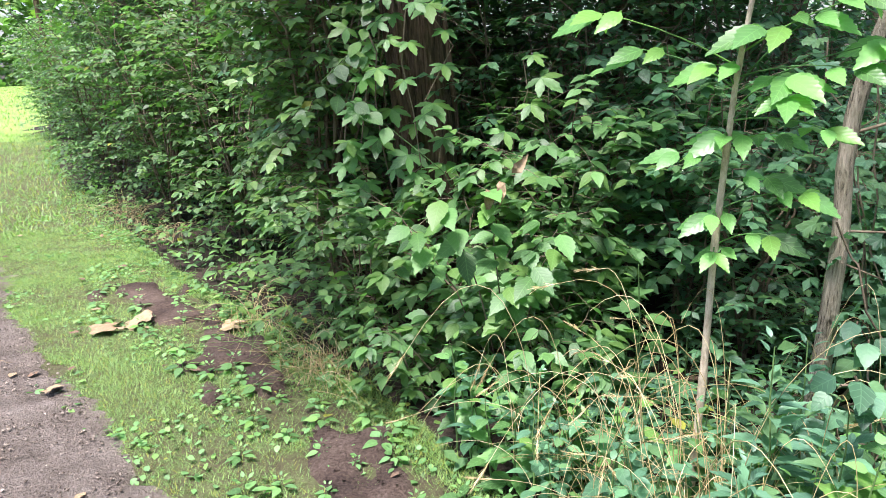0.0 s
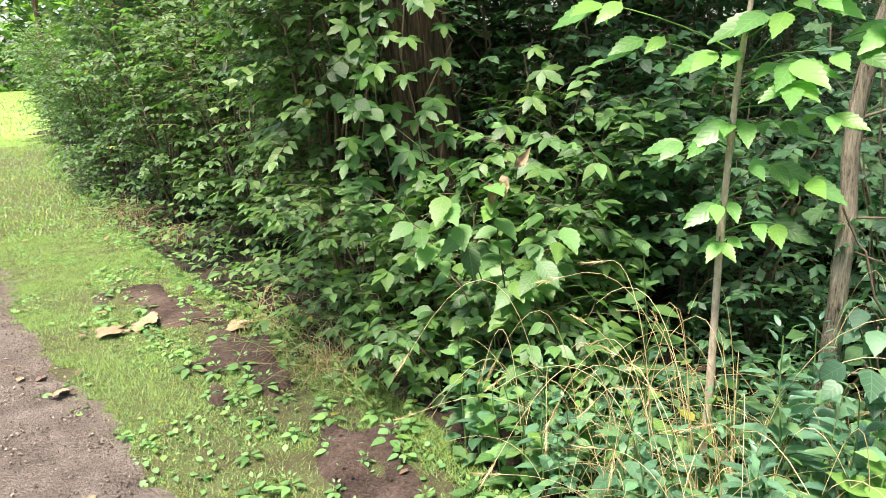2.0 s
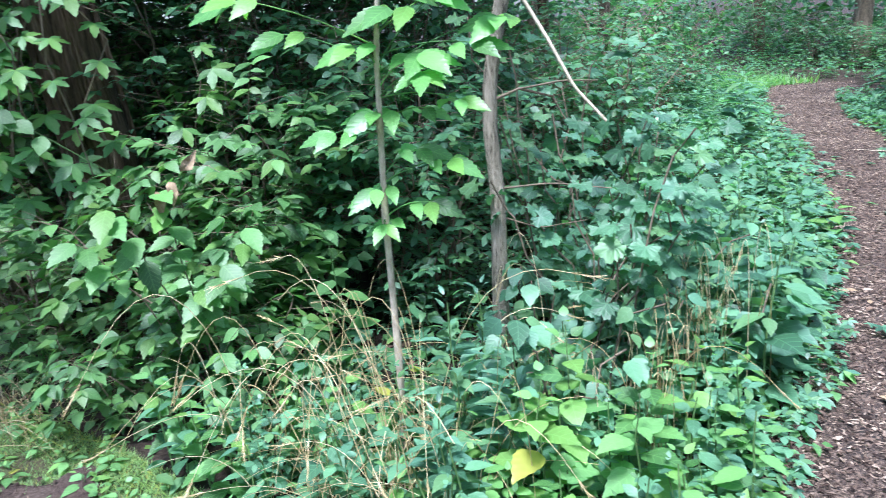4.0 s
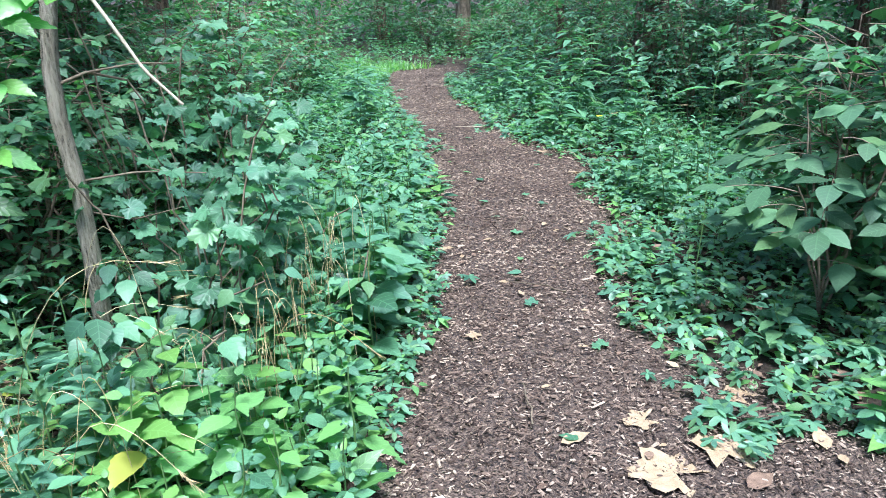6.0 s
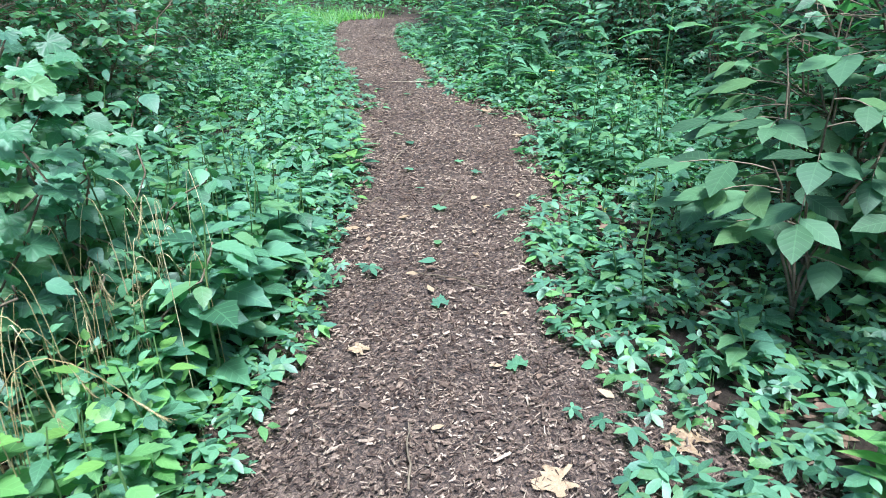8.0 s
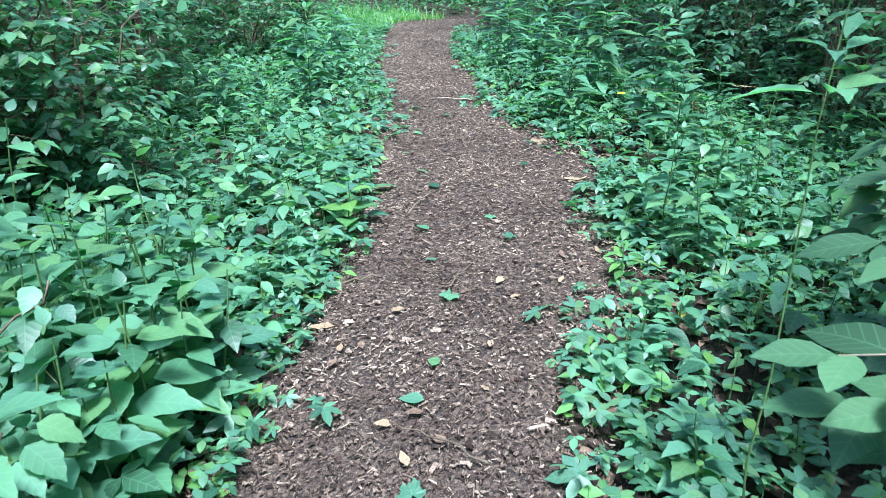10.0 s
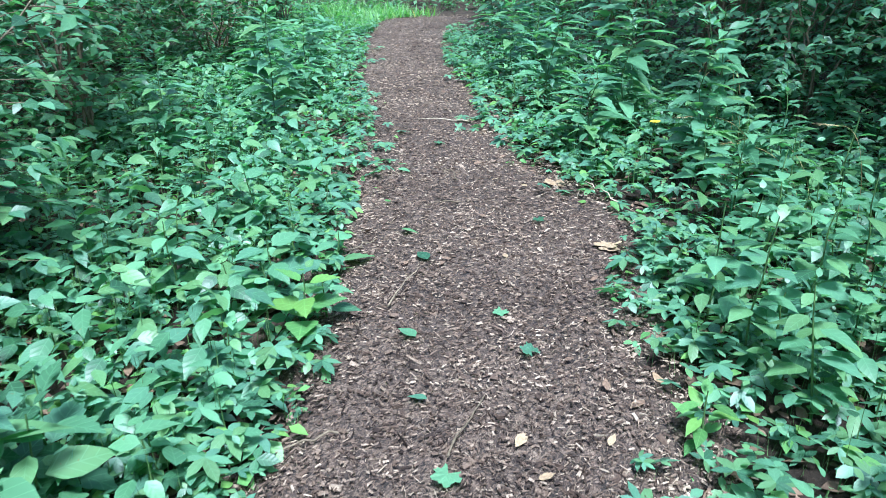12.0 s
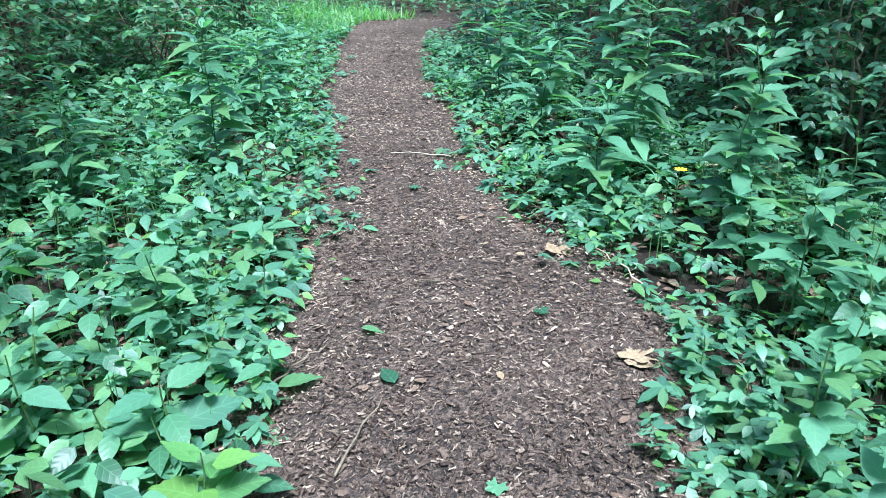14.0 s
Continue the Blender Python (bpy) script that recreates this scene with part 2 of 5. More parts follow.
class Buf:
    """Gathers triangles with their uv, to become one mesh."""

    def __init__(self):
        self.v, self.f, self.u, self.n = [], [], [], 0

    def add(self, v, f, u):
        self.v.append(v); self.f.append(f + self.n); self.u.append(u)
        self.n += len(v)

    def spread(self, shape, P, D, U, S):
        """Copies of a leaf shape at the points P, tip towards D, face towards U, of length S."""
        V, F, T = shape
        P, D = np.atleast_2d(P), unit(np.atleast_2d(D))
        m = len(P)
        U = np.broadcast_to(np.atleast_2d(U), (m, 3))
        N = unit(U - D * (U * D).sum(1, keepdims=True))
        R = np.stack((np.cross(D, N), D, N), 2) * np.broadcast_to(S, (m,))[:, None, None]
        W = np.einsum("mij,kj->mki", R, V) + P[:, None]
        k = len(V)
        self.add(W.reshape(-1, 3), (F[None] + (np.arange(m) * k)[:, None, None]).reshape(-1, 3), np.tile(T, (m, 1)))

    def tube(self, pts, radii, sides=6):
        pts = np.asarray(pts, float)
        n = len(pts)
        radii = np.broadcast_to(radii, (n,))
        t = unit(np.gradient(pts, axis=0))
        a = unit(np.cross(t, np.where(np.abs(t[:, 2:]) > 0.9, (1.0, 0.2, 0), (0, 0, 1.0))))
        b = np.cross(t, a)
        w = np.arange(sides) * 2 * np.pi / sides
        ring = pts[:, None] + radii[:, None, None] * (a[:, None] * np.cos(w)[None, :, None] + b[:, None] * np.sin(w)[None, :, None])
        i, j = np.meshgrid(np.arange(n - 1), np.arange(sides), indexing="ij")
        q = [i * sides + j, i * sides + (j + 1) % sides, (i + 1) * sides + (j + 1) % sides, (i + 1) * sides + j]
        f = np.concatenate((np.stack((q[0], q[1], q[2]), -1).reshape(-1, 3), np.stack((q[0], q[2], q[3]), -1).reshape(-1, 3)))
        u = np.stack(np.meshgrid(np.linspace(0, 1, n), w / 6.283, indexing="ij"), -1).reshape(-1, 2)[:, ::-1]
        self.add(ring.reshape(-1, 3), f, u)

    def mesh(self, name, mat, smooth=True):
        v, f, u = np.concatenate(self.v), np.concatenate(self.f), np.concatenate(self.u)
        me = bpy.data.meshes.new(name)
        me.vertices.add(len(v)); me.vertices.foreach_set("co", v.astype(np.float32).ravel())
        me.loops.add(f.size); me.loops.foreach_set("vertex_index", f.astype(np.int32).ravel())
        me.polygons.add(len(f)); me.polygons.foreach_set("loop_start", np.arange(0, f.size, 3, dtype=np.int32))
        me.polygons.foreach_set("use_smooth", np.full(len(f), smooth))
        me.uv_layers.new(name="UVMap").data.foreach_set("uv", u[f.ravel()].astype(np.float32).ravel())
        me.materials.append(mat)
        me.update(calc_edges=True)
        me.validate()
        return me


def part(name, data, mat=None, parent=None, label="", kind="", smooth=True, at=None):
    """One mesh object under a thing: data is a Buf or a finished mesh that alike pieces share."""
    me = data.mesh(name, mat, smooth) if isinstance(data, Buf) else data
    ob = new(name, me)
    if parent:
        ob.parent = parent
    if at is not None:
        ob.matrix_basis = at
    return tagged(ob, label, kind=kind)


def thing(name, x, y, z, label, category, group="", kind="", turn=0.0, size=1.0):
    ob = new(name)
    ob.matrix_basis = pose(x, y, z, 0, 0, turn) @ Matrix.Scale(size, 4)
    ob.empty_display_size = 0.1
    return tagged(ob, label, category, group, kind)


def aim(P, D, U, s):
    """The pose of one leaf piece: tip along D, face to U, length s."""
    D = unit(D); U = np.asarray(U, float)
    N = unit(U - D * (U @ D))
    X = np.cross(D, N)
    return Matrix([[X[i] * s, D[i] * s, N[i] * s, P[i]] for i in range(3)] + [[0, 0, 0, 1]])


def leaf_shape(n=4, width=0.5, peak=0.42, fold=0.25, droop=0.2, teeth=0.0, heart=0.0, curl=0.0):
    """A blade one unit long along y: half width by a smooth profile, folded on its midrib and bent down."""
    y = np.linspace(0, 1, n + 1)
    k = math.log(0.5) / math.log(peak)
    h = width / 2 * np.sin(np.pi * y ** k) ** 0.85 * (1 - 0.5 * y ** 3)
    if teeth:
        h = h * (1 + teeth * np.where(np.arange(n + 1) % 2, 1, -1))
    V, T = [(0, 0, 0)], [(0.5, 0)]
    for i in range(1, n):
        z = -droop * y[i] ** 2
        yy = y[i] - (heart * (1 - y[i]) ** 3 if i == 1 else 0) + (0.04 if teeth and i % 2 else 0)
        wob = curl * math.sin(i * 2.3)
        V += [(-h[i], yy, z + fold * h[i] + wob), (0, y[i], z), (h[i], yy, z + fold * h[i] - wob)]
        T += [(0.5 - h[i] / width, y[i]), (0.5, y[i]), (0.5 + h[i] / width, y[i])]
    V.append((0, 1, -droop)); T.append((0.5, 1))
    tip = len(V) - 1
    F = [(0, 2, 1), (0, 3, 2)]
    for i in range(n - 2):
        a, b = 1 + 3 * i, 4 + 3 * i
        F += [(a, a + 1, b + 1), (a, b + 1, b), (a + 1, a + 2, b + 2), (a + 1, b + 2, b + 1)]
    a = 1 + 3 * (n - 2)
    F += [(a, a + 1, tip), (a + 1, a + 2, tip)]
    return np.array(V, float), np.array(F), np.array(T, float)


def joined(shapes):
    b = Buf()
    for s, P, D, U, S in shapes:
        b.spread(s, P, D, U, S)
    return np.concatenate(b.v), np.concatenate(b.f), np.concatenate(b.u)


def palmate(leaflet, n=5, span=150, petiole=0.12):
    """Leaflets fanned from one point, the middle one longest."""
    out = []
    for i in range(n):
        a = math.radians(-span / 2 + span * i / (n - 1))
        s = 0.62 - 0.2 * abs(i - (n - 1) / 2) / ((n - 1) / 2)
        out.append((leaflet, (0, petiole, 0), (math.sin(a), math.cos(a), -0.08), (0, 0, 1), s))
    return joined(out)


def lobed_shape(lobes=5, depth=0.45, seed=0, crinkle=0.06, rings=2):
    """A broad lobed blade as a fan round its stalk, crinkled."""
    r = np.random.default_rng(seed)
    n = lobes * 6
    a = np.linspace(-2.5, 2.5, n + 1)
    rad = (1 - depth * (0.5 - 0.5 * np.cos((a + 2.5) / 5.0 * lobes * 2 * np.pi)) ** 0.7 * 1.0)[::1]
    rad = rad * (1 - 0.38 * np.abs(a) / 2.5) * (1 + r.normal(0, 0.05, n + 1)) * 0.62
    rad = rad * (1 + 0.055 * np.where(np.arange(n + 1) % 2, 1, -1))
    V, T = [(0, 0.3, 0)], [(0.5, 0.3)]
    for k in range(1, rings + 1):
        q = k / rings
        for i in range(n + 1):
            x, y = math.sin(a[i]) * rad[i] * q, 0.3 + math.cos(a[i]) * rad[i] * q
            V.append((x, y, r.normal(0, crinkle) * q + crinkle * 1.2 * math.sin(a[i] * 3) * q)); T.append((0.5 + x, y))
    F = [(0, 2 + i, 1 + i) for i in range(n)]
    for k in range(rings - 1):
        o, p = 1 + k * (n + 1), 1 + (k + 1) * (n + 1)
        for i in range(n):
            F += [(o + i, o + i + 1, p + i + 1), (o + i, p + i + 1, p + i)]
    return np.array(V, float), np.array(F), np.array(T, float)


def sdist(P, poly):
    """Distance of points to a polygon, negative inside."""
    P, A = np.atleast_2d(P)[:, :2], np.asarray(poly, float)
    B = np.roll(A, -1, 0)
    best, inside = np.full(len(P), 1e9), np.zeros(len(P), bool)
    for a, b in zip(A, B):
        e = b - a
        t = np.clip(((P - a) @ e) / max(e @ e, 1e-9), 0, 1)
        best = np.minimum(best, np.linalg.norm(P - a - t[:, None] * e, axis=1))
        c = (a[1] > P[:, 1]) != (b[1] > P[:, 1])
        inside ^= c & (P[:, 0] < a[0] + (P[:, 1] - a[1]) * e[0] / (e[1] if abs(e[1]) > 1e-9 else 1e-9))
    return np.where(inside, -best, best)


def wave(P, s, seed=0):
    """A smooth field of about -1 to 1 over the plan, of grain s metres."""
    r = np.random.default_rng(seed)
    out = np.zeros(len(P))
    for k in range(6):
        w = r.normal(0, 1, 2) / s
        out += np.sin(P[:, 0] * w[0] * 2.2 + P[:, 1] * w[1] * 2.2 + r.uniform(0, 6.3))
    return out / 3.0


def bend(p0, p1, sag=0.0, n=6, jit=0.0, r=rng):
    """A curved line from p0 to p1 that rises by sag in its middle."""
    t = np.linspace(0, 1, n)[:, None]
    p = np.asarray(p0, float) * (1 - t) + np.asarray(p1, float) * t
    p[:, 2] += sag * 4 * (t * (1 - t))[:, 0]
    if jit:
        p[1:-1] += r.normal(0, jit, (n - 2, 3))
    return p

# ---- plan ----
LEFT = [(0.7, 0.1), (1.3, 0.75), (1.72, 1.21), (2.17, 1.63), (2.67, 1.85), (3.48, 2.52), (4.2, 3.0), (4.6, 3.42), (5.0, 3.86), (5.4, 4.2), (5.8, 4.6), (6.43, 5.25), (7.3, 6.3), (8.1, 7.25), (9.6, 8.8), (10.7, 9.8), (11.2, 10.0)]
RIGHT = [(2.2, -1.4), (2.82, -0.35), (3.0, 0.2), (3.08, 0.75), (3.4, 1.18), (4.0, 1.62), (4.8, 1.85), (5.2, 2.4), (6.05, 2.85), (6.45, 3.45), (6.6, 4.0), (7.2, 4.72), (7.9, 5.4), (8.7, 6.45), (10.0, 7.7), (11.3, 8.7), (12.1, 9.2), (12.0, 9.7)]
MULCH = LEFT + RIGHT[::-1]
TRACK_EDGE = [(2.2, -3.4), (1.0, -0.8), (-0.35, 1.35), (-1.14, 2.44), (-1.66, 3.11), (-2.62, 4.19), (-3.68, 5.62), (-5.4, 7.6), (-8.5, 10.0), (-14.0, 13.0)]
TRACK = TRACK_EDGE + [(x - 2.3, y - 1.4) for x, y in TRACK_EDGE[::-1]]
WOOD_EDGE = [(3.2, -4.5), (1.75, -1.0), (0.75, 1.35), (0.12, 2.3), (-0.25, 2.95), (-0.8, 3.7), (-1.45, 4.5), (-2.4, 5.7), (-3.7, 7.6), (-6.7, 12.2), (-11.2, 20.8), (-13.0, 29.5)]
LAWN = WOOD_EDGE + [(-26, 50), (-45, 95), (-115, 95), (-75, -45), (8, -45)]
LAWN_FAR = [(-8.9, 16.8), (-11.0, 20.8), (-13.0, 29.5), (-26, 50), (-45, 95), (-115, 95), (-110, 16.8)]
SOIL = [(0.35, 2.0), (-0.05, 2.35), (-0.45, 3.0), (-1.0, 3.75), (-1.7, 4.65), (-2.3, 5.3), (-2.7, 5.2), (-2.0, 4.45), (-1.55, 4.2), (-1.15, 3.45), (-0.75, 2.9), (-0.55, 2.45), (-0.2, 1.9)]


def layer(name, poly, step, box, thick, rough, mat, seed, ragged=0.1, parent=None, grow=0.0):
    """A sheet of earth over a part of the plan, with an uneven edge that sinks into the ground."""
    x0, y0, x1, y1 = box
    nx, ny = int((x1 - x0) / step) + 1, int((y1 - y0) / step) + 1
    gx, gy = np.meshgrid(np.linspace(x0, x1, nx), np.linspace(y0, y1, ny), indexing="ij")
    P = np.stack((gx.ravel(), gy.ravel()), 1)
    d = sdist(P, poly) - grow + ragged * (wave(P, 0.5, seed) * 0.6 + wave(P, 0.14, seed + 1) * 0.4)
    up = np.clip(-d / 0.15 + 0.4, 0, 1)
    z = -0.02 + up * (thick + 0.02 + rough * (wave(P, 0.35, seed + 2) * 0.5 + wave(P, 0.07, seed + 3) * 0.5))
    keep = d < 0.12
    i, j = np.meshgrid(np.arange(nx - 1), np.arange(ny - 1), indexing="ij")
    q = np.stack((i * ny + j, (i + 1) * ny + j, (i + 1) * ny + j + 1, i * ny + j + 1), -1).reshape(-1, 4)
    q = q[keep[q].all(1)]
    used, inv = np.unique(q, return_inverse=True)
    q = inv.reshape(-1, 4)
    b = Buf()
    b.add(np.column_stack((P[used], z[used])), np.concatenate((q[:, [0, 1, 2]], q[:, [0, 2, 3]])), P[used])
    return part(name, b, mat, parent, kind="structure")


# the ground, one sheet to the horizon
b = Buf()
gr = np.concatenate((np.linspace(-60, 60, 61), [-400, 400, -1500, 1500]))
gr.sort()
gx, gy = np.meshgrid(gr, gr, indexing="ij")
n = len(gr)
i, j = np.meshgrid(np.arange(n - 1), np.arange(n - 1), indexing="ij")
q = np.stack((i * n + j, (i + 1) * n + j, (i + 1) * n + j + 1, i * n + j + 1), -1).reshape(-1, 4)
b.add(np.column_stack((gx.ravel(), gy.ravel(), np.zeros(n * n))), np.concatenate((q[:, [0, 1, 2]], q[:, [0, 2, 3]])), np.column_stack((gx.ravel(), gy.ravel())))
tagged(part("ground", b, M_SOIL), "dark leaf-littered soil of the wood", "ground", kind="structure")
tagged(layer("lawn", LAWN, 0.09, (-12, -4, 4, 17), 0.006, 0.006, M_LAWN, 11), "mown grass verge beside the track", "grass", kind="structure")
tagged(layer("lawn_far", LAWN_FAR, 1.0, (-110, 16, -8, 95), 0.004, 0.0, M_MOWN_SUNLIT, 12, 0.0), "open lawn beyond the hedge, its sunlight put into the colour", "grass", kind="structure")
tagged(layer("track", TRACK, 0.08, (-11, -4.5, 3, 17), 0.03, 0.008, M_TRACK, 21, 0.14), "packed bare dirt track with small stones", "track", kind="structure")
tagged(layer("bare_soil", SOIL, 0.03, (-3, 1.5, 1, 5.8), 0.034, 0.014, M_BARE, 31, 0.3), "patch of bare dark crumbly soil", "soil", kind="structure")
path = tagged(layer("mulch_path", MULCH, 0.06, (0, -2, 18.5, 16), 0.025, 0.01, M_MULCH, 41, 0.16, grow=0.1), "woodland footpath strewn with brown wood chips", "path", kind="structure")


# ---- plants: builders ----
def along(line, s):
    line = np.asarray(line)
    t = np.asarray(s, float) * (len(line) - 1)
    i = np.clip(t.astype(int), 0, len(line) - 2)
    f = (t - i)[..., None]
    return line[i] * (1 - f) + line[i + 1] * f


def shrub_bufs(seed, h, rad, shape, leaf, stems=7, twigs=20, twig=0.5, gap=0.08, low=0.12, thick=0.012):
    """Arching stems with side twigs that bear paired leaves: returns the wood and the leaves."""
    r = np.random.default_rng(seed)
    woods, P, D, U, S = [], [], [], [], []
    for k in range(stems):
        wood = Buf()
        woods.append(wood)
        az = 6.283 * (k + r.uniform(-0.35, 0.35)) / stems
        out = rad * r.uniform(0.25, 1.0)
        top = (math.cos(az) * out, math.sin(az) * out, h * r.uniform(0.65, 1.0))
        line = bend((r.normal(0, 0.06), r.normal(0, 0.06), -0.05), top, 0.0, 8, 0.03 * h ** 0.5, r)
        line[1:, 2] += np.sin(np.linspace(0, 1, 8)[1:] * np.pi) * 0.12 * h
        wood.tube(line, np.linspace(thick, thick * 0.25, 8), 5)
        for s in r.uniform(low, 1, twigs):
            p = along(line, s)
            a2 = az + r.normal(0, 1.15)
            d = np.array((math.cos(a2), math.sin(a2), r.uniform(-0.25, 0.55)))
            L = twig * r.uniform(0.5, 1.25) * (1.15 - 0.45 * s)
            tw = bend(p, p + d * L, 0.05 * L, 3)
            wood.tube(tw, np.linspace(thick * 0.3, thick * 0.1, 3), 3)
            m = max(2, int(L / gap))
            q = along(tw, np.linspace(0.15, 1, m))
            side = np.array((-d[1], d[0], 0))
            for sg in (-1, 1):
                P.append(q)
                D.append(d * 0.55 + sg * side * 0.9 + r.normal(0, 0.22, (m, 3)) + (0, 0, -0.22))
                U.append(np.array((0, 0, 1)) + d * 0.35 + r.normal(0, 0.28, (m, 3)))
                S.append(leaf * r.uniform(0.6, 1.15, m))
            P.append(q[-1:]); D.append(d[None] + (0, 0, -0.2)); U.append(np.array([[0, 0, 1.0]])); S.append(np.array([leaf]))
    fol = Buf()
    fol.spread(shape, np.concatenate(P), np.concatenate(D), np.concatenate(U), np.concatenate(S))
    return woods, fol


def shrub(name, x, y, label, category, group, leafmat, turn=0.0, **kw):
    ob = thing(name, x, y, 0, label, category, group, turn=turn)
    woods, fol = shrub_bufs(**kw)
    for wood in woods:
        part("stem", wood, M_TWIG, ob, "thin brown twiggy stem")
    part("foliage", fol, leafmat, ob)
    return ob


def herb_leaves(seed, h, nodes, leaf, lean=0.08, low=0.2, per=2, top=True, rise=0.15):
    """A single upright stem with leaves in pairs, each pair turned from the one below: stem line and leaf rows."""
    r = np.random.default_rng(seed)
    line = bend((0, 0, -0.03), (r.normal(0, lean) * h, r.normal(0, lean) * h, h), 0, 6, 0.012 * h, r)
    rows, a = [], r.uniform(0, 6.28)
    for i in range(nodes):
        s = low + (1 - low) * i / max(nodes - 1, 1)
        p = along(line, s)
        size = leaf * (0.62 + 0.55 * math.sin(math.pi * min(1, 0.25 + s * 0.75))) * r.uniform(0.85, 1.1)
        if top and s > 0.88:
            size *= 0.6
        for k in range(per):
            b = a + 6.283 * k / per + r.normal(0, 0.25)
            up = rise + (0.7 if s > 0.9 else 0.0) + r.normal(0, 0.15)
            d = np.array((math.cos(b), math.sin(b), up))
            rows.append((p + d * 0.02, d, np.array((0, 0, 1)) - 0.3 * d * up + r.normal(0, 0.15, 3), size))
        a += 1.57 + r.normal(0, 0.2)
    return line, rows


def herb(name, x, y, label, category, group, leafmat, shape, seed, h, nodes, leaf, single=None, turn=0.0, stemmat=None, thick=0.005, z=0.0, **kw):
    """A herb; single: a finished leaf mesh, of which each leaf is a piece of its own."""
    ob = thing(name, x, y, z, label, category, group, turn=turn)
    line, rows = herb_leaves(seed, h, nodes, leaf, **kw)
    b = Buf()
    b.tube(line, np.linspace(thick, thick * 0.4, len(line)), 5)
    part("stem", b, stemmat or M_STEM, ob)
    if single:
        for P, D, U, s in rows:
            part("leaf", single, None, ob, at=aim(P, D, U, s))
    else:
        f = Buf()
        f.spread(shape, *(np.array([row[k] for row in rows]) for k in range(4)))
        part("foliage", f, leafmat, ob)
    return ob


def scatter(count, box, weight, seed):
    """Random places of a box of the plan, kept by a weight from 0 to 1."""
    r = np.random.default_rng(seed)
    P = np.column_stack((r.uniform(box[0], box[2], count), r.uniform(box[1], box[3], count)))
    return P[r.uniform(0, 1, count) < weight(P)]


# leaf shapes
OVAL = leaf_shape(5, 0.58, 0.42, 0.14, 0.25)
OVAL_LOW = leaf_shape(2, 0.6, 0.45, 0.18, 0.2)
OVAL_MID = leaf_shape(3, 0.62, 0.42, 0.15, 0.22)
HEART = leaf_shape(12, 0.74, 0.36, 0.1, 0.3, teeth=0.035)
LANCE = leaf_shape(8, 0.38, 0.4, 0.25, 0.35, teeth=0.04)
TOOTH = leaf_shape(12, 0.6, 0.4, 0.12, 0.25, teeth=0.06)
ELDER = leaf_shape(14, 0.48, 0.42, 0.12, 0.22, teeth=0.07)
ROUND = leaf_shape(5, 0.8, 0.5, 0.12, 0.15)
FIVE = palmate(leaf_shape(3, 0.48, 0.55, 0.12, 0.1), 5, 230)
THREE = palmate(leaf_shape(3, 0.66, 0.5, 0.12, 0.15), 3, 180)
FIVE_BIG = palmate(leaf_shape(8, 0.46, 0.55, 0.12, 0.18, teeth=0.09), 5, 220)
GRAPE = lobed_shape(5, 0.22, 3, 0.04)

# ---- trees ----
def trunk_tree(name, x, y, label, line, radii, bark, crown=None, seed=0, sides=12, limbs=5, leafmat=None):
    """A tree: a ridged tapered trunk, limbs, and a crown of leaf sprays with gaps."""
    ob = thing(name, x, y, 0, label, "tree", "trees of the wood")
    b = Buf()
    line = np.asarray(line, float)
    fine = along(line, np.linspace(0, 1, 40))
    b.tube(fine, np.interp(np.linspace(0, 1, 40), np.linspace(0, 1, len(radii)), radii), sides)
    r = np.random.default_rng(seed)
    b.v[0] += unit(b.v[0] - np.repeat(fine, sides, 0)) * (np.tile(r.normal(0, 0.08, sides), 40) * np.repeat(np.interp(np.linspace(0, 1, 40), np.linspace(0, 1, len(radii)), radii), sides))[:, None]
    part("trunk", b, bark, ob)
    if crown:
        low, high, rad, count, size = crown
        P, D, U = [], [], []
        for k in range(limbs):
            az, z = 6.283 * k / limbs + r.normal(0, 0.3), low + (high - low) * r.uniform(0.0, 0.7)
            p = along(line, min(1, z / line[-1][2]))
            e = p + np.array((math.cos(az) * rad, math.sin(az) * rad, r.uniform(0.5, 2.0))) * r.uniform(0.6, 1)
            lb = bend(p, e, 0.3, 7, 0.08, r)
            wood = Buf()
            wood.tube(lb, np.linspace(radii[-1] * 0.9, 0.015, 7), 6)
            part("limb", wood, bark, ob)
            for s in r.uniform(0.25, 1, count // limbs // 12):
                c = along(lb, s)
                d = unit(r.normal(0, 1, 3) * (1, 1, 0.35)) * r.uniform(0.5, 1.4)
                q = c + d[None] * np.linspace(0.1, 1, 12)[:, None] + r.normal(0, 0.09, (12, 3))
                P.append(q); D.append(d[None] + r.normal(0, 0.6, (12, 3))); U.append(np.array((0, 0, 1)) + r.normal(0, 0.4, (12, 3)))
        f = Buf()
        P = np.concatenate(P)
        f.spread(OVAL_LOW, P, np.concatenate(D), np.concatenate(U), size * r.uniform(0.7, 1.3, len(P)))
        part("crown", f, leafmat or M_CANOPY, ob)
    return ob


